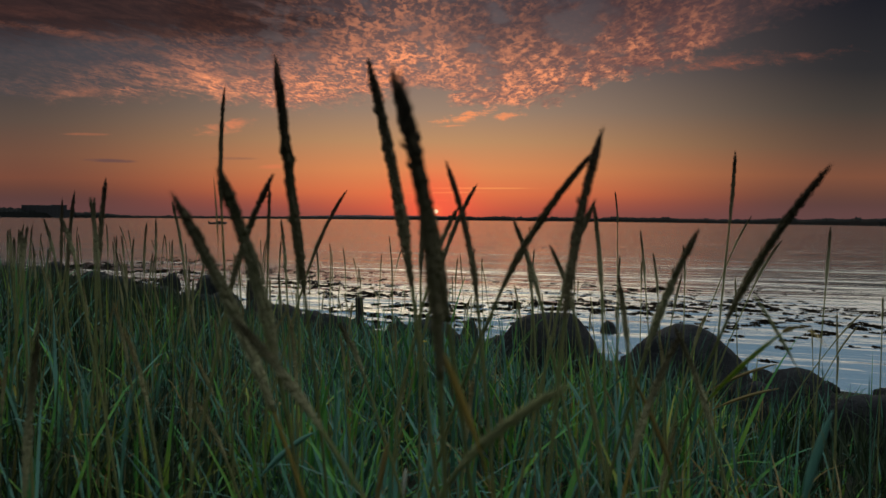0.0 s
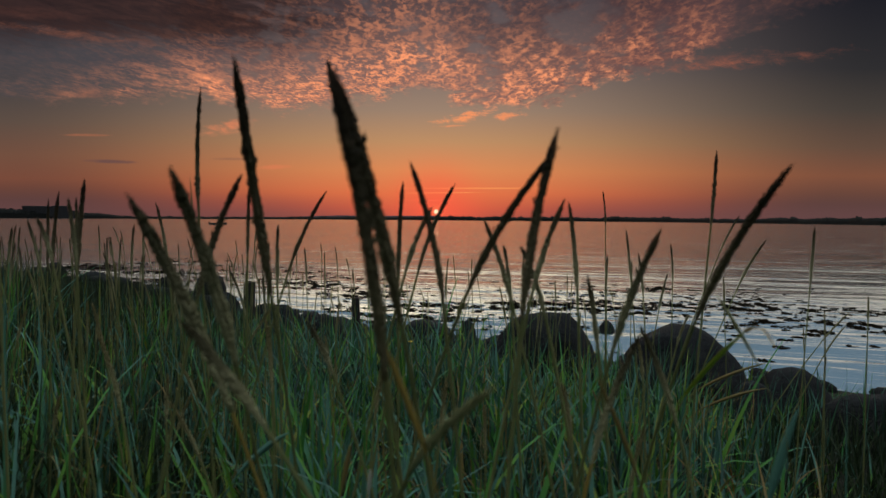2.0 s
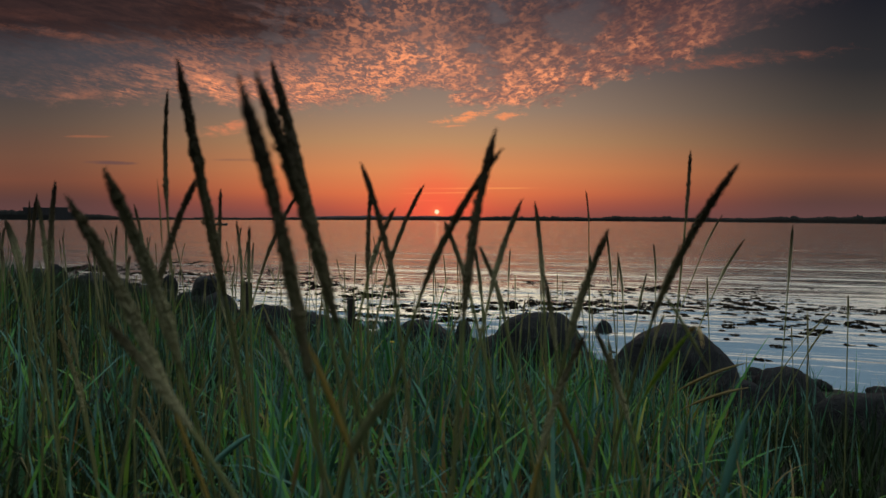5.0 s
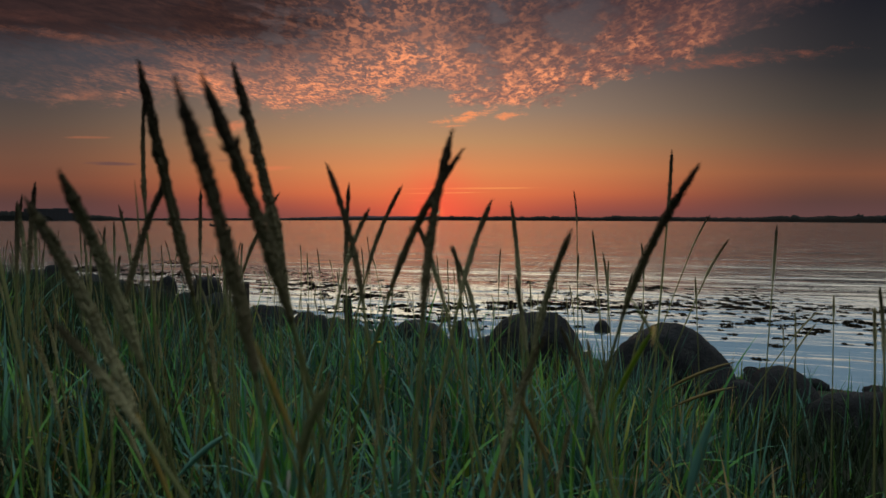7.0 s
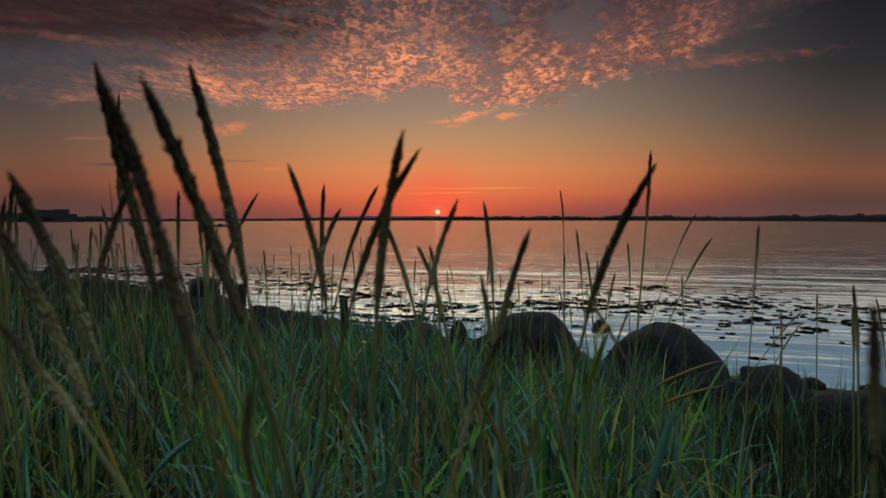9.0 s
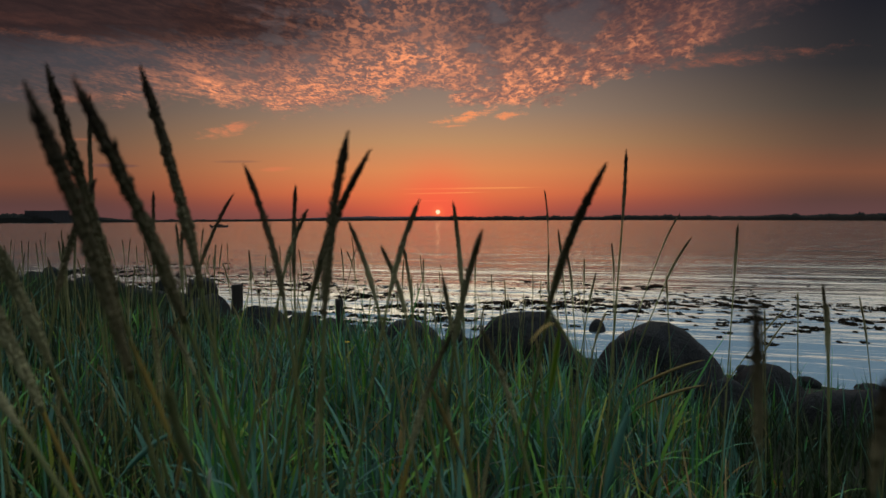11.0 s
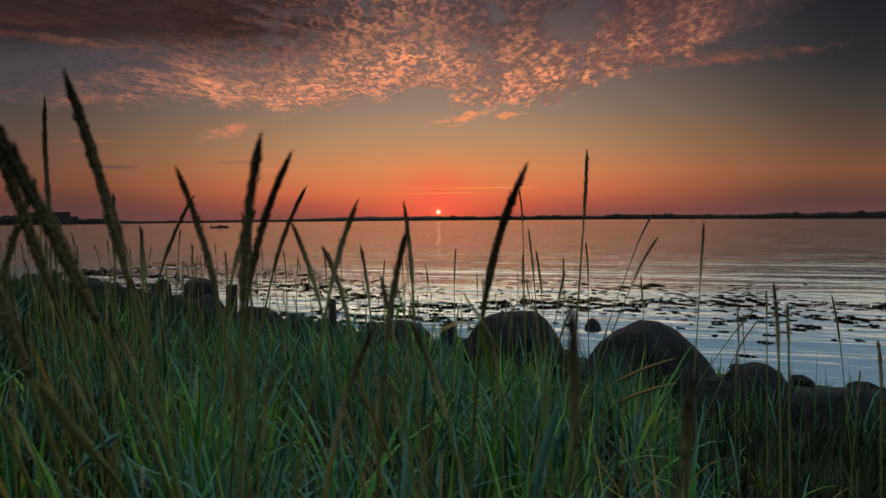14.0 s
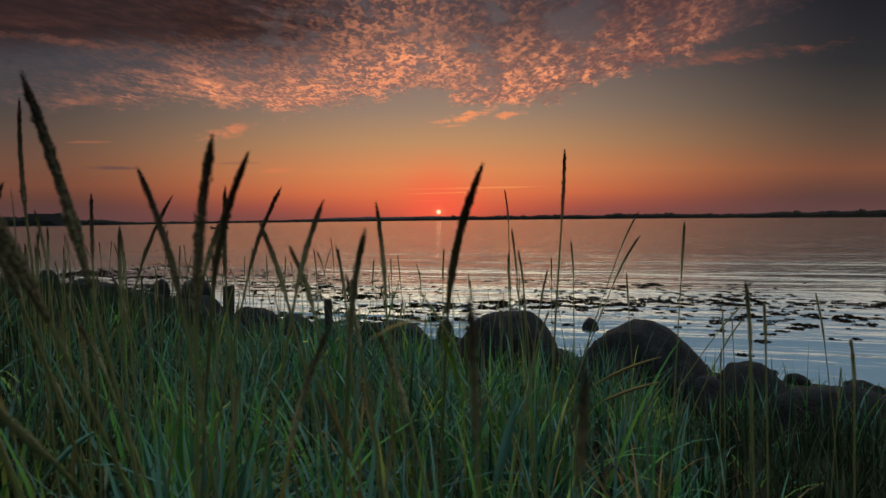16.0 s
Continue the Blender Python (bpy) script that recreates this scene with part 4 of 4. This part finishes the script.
    mesh_object("ear", ev, ef, EAR_PALE if pale else EAR_LIT if lightened and z < 1.84 else EAR_MID if lightened else EAR, root, True, "pale lightened seed ear" if pale or lightened and z < 1.84 else "dark brown shaded seed ear")
    if leafy:
        for _ in range(rng.randint(1, 2)):
            lv, lf = [], []
            at_ = stem_at(rng.uniform(0.45, 0.8)) - origin
            blade_rows(lv, lf, at_, rng.uniform(0, 6.28), rng.uniform(0.22, 0.36), rng.uniform(0.006, 0.010), rng.uniform(0.15, 0.5), rng.uniform(0.2, 1.1), 7, 0.3)
            mesh_object("leaf", lv, lf, GRASS, root, True)
    return root


stalk(-0.245, 0.658, 2.181, 1.5, 0.311, 19, away=-24)
stalk(-0.515, 1.111, 2.249, 5.2, 0.251, 13, away=-7.4)
stalk(-0.064, 0.409, 2.099, -6.0, 0.245, 17, away=-18)
stalk(-0.082, 0.483, 2.121, -10.6, 0.244, 19, away=-23)
stalk(-0.142, 0.676, 2.181, -10.0, 0.270, 19, away=-9)
stalk(-0.262, 0.552, 2.047, -6.3, 0.232, 19, away=-22.8)
stalk(-0.329, 0.588, 2.023, -21.6, 0.256, 19, away=-8.4)
stalk(-0.316, 0.837, 2.063, 20.3, 0.195, 15)
stalk(-0.488, 1.272, 2.067, 2.8, 0.156, 12)
stalk(-0.509, 1.400, 1.996, -5.1, 0.144, 11)
stalk(-0.420, 1.266, 1.986, 1.1, 0.140, 12)
stalk(-0.331, 1.334, 2.064, 25.6, 0.214, 13)
stalk(-0.058, 0.768, 2.074, -12.7, 0.196, 14, away=-7)
stalk(-0.130, 1.181, 2.074, 3.0, 0.197, 14)
stalk(-0.056, 1.024, 2.021, 21.8, 0.130, 13)
stalk(-0.029, 1.230, 2.074, 22.1, 0.204, 14)
stalk(0.115, 0.631, 2.095, 9.1, 0.207, 15, away=-4.5)
stalk(0.123, 0.706, 2.085, 30.0, 0.246, 15, away=-32)
stalk(0.037, 0.945, 2.000, -18.8, 0.146, 13)
stalk(0.157, 0.903, 2.032, 17.5, 0.160, 13)
stalk(0.194, 1.133, 2.035, -5.7, 0.181, 13)
stalk(0.193, 0.897, 1.918, -9.3, 0.122, 11)
stalk(0.094, 0.926, 1.960, -19.6, 0.122, 12)
stalk(0.075, 1.276, 1.947, -8.4, 0.127, 11)
stalk(-0.677, 3.900, 1.898, -5.4, 0.244, 11)
stalk(-0.188, 3.700, 1.788, -5.4, 0.202, 11)
stalk(-0.514, 3.000, 1.860, -4.6, 0.166, 11)
stalk(0.256, 0.750, 1.989, 13.8, 0.183, 15, away=-22)
stalk(0.463, 2.250, 2.114, -6.0, 0.136, 10)
stalk(0.479, 1.925, 1.972, -5.9, 0.167, 12)
stalk(0.496, 1.836, 1.906, -7.3, 0.142, 11)
stalk(0.705, 2.214, 1.919, -4.0, 0.147, 11)
stalk(0.586, 1.839, 1.842, 11.5, 0.120, 11)
stalk(0.599, 1.510, 2.175, 2.3, 0.183, 13)
stalk(0.407, 0.747, 2.070, 14.9, 0.264, 17, away=-34)
stalk(0.923, 2.286, 1.795, -4.3, 0.144, 10)
stalk(0.856, 1.804, 1.950, 28.3, 0.158, 12)
stalk(0.961, 2.257, 2.026, 25.0, 0.164, 11)
stalk(0.974, 1.772, 1.991, 3.5, 0.165, 13)
stalk(1.277, 2.114, 1.694, 39.7, 0.131, 9)
stalk(1.323, 2.205, 1.639, 31.3, 0.150, 9)
stalk(0.928, 1.242, 1.872, -3.6, 0.158, 11)
stalk(1.079, 1.500, 1.793, -3.0, 0.112, 11)
stalk(1.555, 2.185, 1.732, -12.6, 0.200, 11)
stalk(0.407, 0.330, 1.956, -2.0, 0.080, 8, False, 0.0, True)
stalk(0.469, 0.325, 1.918, 4.0, 0.060, 8, False, 0.0, True)
stalk(0.051, 0.385, 1.892, 30.2, 0.234, 11, away=-52.5, pale=True)
stalk(0.222, 0.694, 1.872, 18.4, 0.171, 11)
stalk(-0.521, 0.637, 1.864, 7.7, 0.207, 11)
stalk(-0.213, 0.478, 1.913, -38.0, 0.120, 12)
stalk(-0.847, 1.100, 1.996, -19.3, 0.093, 12)
stalk(-1.376, 1.796, 2.057, 4.9, 0.236, 15)
stalk(-1.173, 1.580, 2.070, 9.3, 0.232, 15)
stalk(-0.820, 1.150, 2.037, -3.7, 0.150, 13)
stalk(-0.820, 1.200, 2.079, 5.6, 0.203, 15)
stalk(-2.051, 3.000, 1.959, -2.2, 0.170, 12)
stalk(-1.730, 2.600, 1.913, -0.4, 0.207, 11)
stalk(-1.217, 2.000, 1.978, 4.9, 0.186, 13)
stalk(-1.183, 2.000, 1.994, 1.2, 0.147, 13)
stalk(1.166, 1.300, 1.743, -6.0, 0.109, 11)
stalk(1.243, 2.200, 1.684, -2.3, 0.161, 10)
stalk(-0.929, 3.400, 1.813, -0.8, 0.206, 11)
stalk(-0.228, 3.600, 1.665, -2.3, 0.169, 10)
stalk(-0.848, 1.000, 1.971, -4.5, 0.069, 13)
stalk(-0.988, 1.400, 2.047, 2.0, 0.180, 12)
stalk(-1.203, 1.500, 1.991, -12.0, 0.125, 11)
stalk(-1.335, 1.600, 1.966, 6.0, 0.110, 12)
stalk(-0.898, 1.600, 2.042, -11.0, 0.200, 12)
stalk(-1.443, 2.200, 1.926, -5.0, 0.100, 11)
stalk(-1.123, 2.000, 1.919, 0.0, 0.090, 9)


def lone_leaf(p0, p1, p2, width, mat, label):
    """A single leaf or bare stem, on a curve from p0 by p1 to its tip p2, rooted in the ground below p0."""
    p0, p1, p2 = Vector(p0), Vector(p1), Vector(p2)
    run = (p0 - p1).normalized()
    g0 = float(ground_z(p0.x, p0.y)) - 0.02
    reach = min(0.25, max(0.0, p0.z - g0))
    root = Vector((p0.x + run.x * reach * 0.2, p0.y + 0.05, g0))
    verts, faces, pts = [], [], []
    elbow = p0 + run * (p0 - root).length * 0.30
    for q in range(6):
        t = q / 6
        pts.append(root * (1 - t) ** 2 + elbow * 2 * t * (1 - t) + p0 * t * t)
    for i in range(13):
        t = i / 12
        pts.append(p0 * (1 - t) ** 2 + p1 * 2 * t * (1 - t) + p2 * t * t)
    n = len(pts)
    for i, q in enumerate(pts):
        t = i / (n - 1)
        d = (pts[min(i + 1, n - 1)] - pts[max(i - 1, 0)]).normalized()
        across = d.cross(Vector((0.25, 1, 0.2))).normalized()
        w = width / 2 * (1 - max(0.0, (t - 0.7) / 0.3) ** 2 * 0.85) * (0.25 + 0.75 * float(smoothstep(0.3, 0.55, t)))
        rib = d.cross(across) * w * 0.5
        verts += [q - across * w, q + rib, q + across * w, q - rib * 0.2]
    for i in range(n - 1):
        for k in range(4):
            k2 = (k + 1) % 4
            faces.append((i * 4 + k, i * 4 + k2, i * 4 + 4 + k2, i * 4 + 4 + k))
    faces.append((0, 3, 2, 1))
    faces.append(tuple((n - 1) * 4 + k for k in range(4)))
    ob = mesh_object("grass_leaf", [v - root for v in verts], faces, mat, smooth=True)
    ob.location = root
    tagged(ob, label, "grass leaf")
    return ob


def leaf_tip(blade, p0, p1, p2, width, mat, label):
    """The end of a blade that hangs over beyond its fold."""
    p0, p1, p2 = (Vector(q) - blade.location for q in (p0, p1, p2))
    verts, faces, n = [], [], 11
    for i in range(n):
        t = i / (n - 1)
        q = p0 * (1 - t) ** 2 + p1 * 2 * t * (1 - t) + p2 * t * t
        d = ((p1 - p0) * (1 - t) + (p2 - p1) * t).normalized()
        across = d.cross(Vector((0.3, 0.2, 1))).normalized()
        w = width / 2 * (1 - 0.85 * t ** 2)
        rib = d.cross(across) * w * 0.5
        verts += [q - across * w, q + rib, q + across * w, q - rib * 0.2]
    for i in range(n - 1):
        for k in range(4):
            k2 = (k + 1) % 4
            faces.append((i * 4 + k, i * 4 + k2, i * 4 + 4 + k2, i * 4 + 4 + k))
    mesh_object("leaf_tip", verts, faces, mat, blade, True, label)


bent = lone_leaf((0.364, 1.000, 1.700), (0.360, 0.850, 1.810), (0.349, 0.720, 1.872), 0.0075, FLAG, "yellow-green leaf blade folded over at its tip")
leaf_tip(bent, (0.349, 0.720, 1.872), (0.331, 0.640, 1.902), (0.303, 0.550, 1.889), 0.0060, OCHRE, "pale withered end of the blade")
lone_leaf((-0.004, 0.490, 1.800), (-0.023, 0.490, 1.853), (-0.044, 0.490, 1.901), 0.0068, OCHRE, "dead ochre leaf blade standing upright among green")
lone_leaf((-0.139, 0.720, 1.649), (-0.131, 0.720, 1.686), (-0.126, 0.720, 1.718), 0.007, STRAW, "short orange dead leaf tip in the grass")
lone_leaf((-0.401, 1.000, 1.540), (-0.352, 1.000, 1.598), (-0.304, 1.000, 1.623), 0.011, GRASS, "pale green bent leaf catching sky light")
lone_leaf((0.788, 2.100, 1.346), (0.892, 2.100, 1.403), (1.009, 2.100, 1.428), 0.012, STRAW, "drooping straw-coloured grass ear over the stones")
lone_leaf((0.767, 2.100, 1.409), (0.881, 2.100, 1.482), (1.003, 2.100, 1.515), 0.011, STRAW, "drooping straw-coloured grass ear over the stones")
lone_leaf((0.381, 0.750, 1.820), (0.349, 0.750, 1.878), (0.325, 0.750, 1.912), 0.004, STEM, "dark broken grass stem bent downwards")
lone_leaf((-0.525, 1.100, 1.943), (-0.527, 1.100, 2.009), (-0.533, 1.100, 2.081), 0.004, STEM, "thin bare grass stem tip")
lone_leaf((0.238, 0.750, 1.674), (0.215, 0.750, 1.739), (0.182, 0.750, 1.806), 0.006, STRAW, "yellowed leaf blade leaning among green grass")
lone_leaf((-0.109, 0.750, 1.640), (-0.107, 0.750, 1.659), (-0.106, 0.750, 1.673), 0.006, PALE, "short bleached straw stub in the grass")
lone_leaf((0.419, 0.800, 1.626), (0.430, 0.800, 1.688), (0.452, 0.800, 1.755), 0.012, GRASS, "broad green leaf blade among finer grass")


YELLOW = mat_plain("yellow_petal", (0.62, 0.42, 0.03), (0.75, 0.55, 0.05), 300.0, 0.6)


def flower(x, y, z):
    """A small yellow composite flower on a thin stem."""
    rng = random.Random(63)
    g0 = float(ground_z(x, y)) - 0.02
    root = new("yellow_flower")
    root.location = (x, y, g0)
    tagged(root, "small yellow wild flower standing in the green grass", "flower")
    h = z - g0
    v, f = tube([(0.02 * math.sin(q * 0.5), 0, h * q / 6) for q in range(7)], [0.0016] * 7, 6)
    mesh_object("stem", v, f, STEM, root, True)
    top = Vector((0.02 * math.sin(3.0), 0, h))
    verts, faces = [], []
    for k in range(13):
        w = 2 * math.pi * k / 13 + rng.uniform(-0.1, 0.1)
        out, side = Vector((math.cos(w), math.sin(w), 0.25)), Vector((-math.sin(w), math.cos(w), 0))
        b = len(verts)
        for t, wide, lift in ((0.002, 0.0010, 0.0), (0.006, 0.0020, 0.0005), (0.0085, 0.0014, 0.0), (0.0095, 0.0002, -0.0006)):
            q = top + out * t + Vector((0, 0, lift))
            verts += [q - side * wide, q + side * wide]
        faces += [(b + 2 * i, b + 2 * i + 1, b + 2 * i + 3, b + 2 * i + 2) for i in range(3)]
    mesh_object("petals", verts, faces, YELLOW, root)
    bm = bmesh.new()
    bmesh.ops.create_icosphere(bm, subdivisions=2, radius=0.004)
    bmesh.ops.scale(bm, vec=(1, 1, 0.6), verts=bm.verts)
    bmesh.ops.translate(bm, vec=top, verts=bm.verts)
    part("flower_head", bm, OCHRE, root, smooth=True)


flower(-0.218, 1.93, 1.594)


def more_stalks():
    """Slighter stalks all over the bank, their ears below the skyline."""
    rng = random.Random(31)
    n = 0
    while n < 115:
        y = rng.uniform(1.5, 4.4)
        x = rng.uniform(-4.2, 2.6)
        if not in_view(x, y, 0.1) or (x > 0.15 * y + 0.3 and rng.random() < 0.72):
            continue
        z = min(float(ground_z(x, y)) + rng.uniform(0.72, 1.08), 1.99 - rng.uniform(0.0, 0.12))
        stalk(x, y, z, rng.gauss(0, 9), rng.uniform(0.08, 0.16), rng.uniform(8, 12), False)
        n += 1
    n = 0
    while n < 55:                                    # thick stand on the shoulder of the bank
        y = rng.uniform(1.6, 4.6)
        x = -y * rng.uniform(0.36, 0.90)
        z = min(float(ground_z(x, y)) + rng.uniform(0.70, 1.0), 2.0 - rng.uniform(0.0, 0.16))
        stalk(x, y, z, rng.gauss(0, 10), rng.uniform(0.10, 0.19), rng.uniform(9, 13), False)
        n += 1
    n = 0
    while n < 34:
        y = rng.uniform(0.75, 2.0)
        x = rng.uniform(-1.8, 0.45)
        if not in_view(x, y, 0.0):
            continue
        stalk(x, y, 2.0 - y * rng.uniform(0.13, 0.34), rng.gauss(0, 18), rng.uniform(0.09, 0.15), rng.uniform(9, 13), False)
        n += 1


more_stalks()
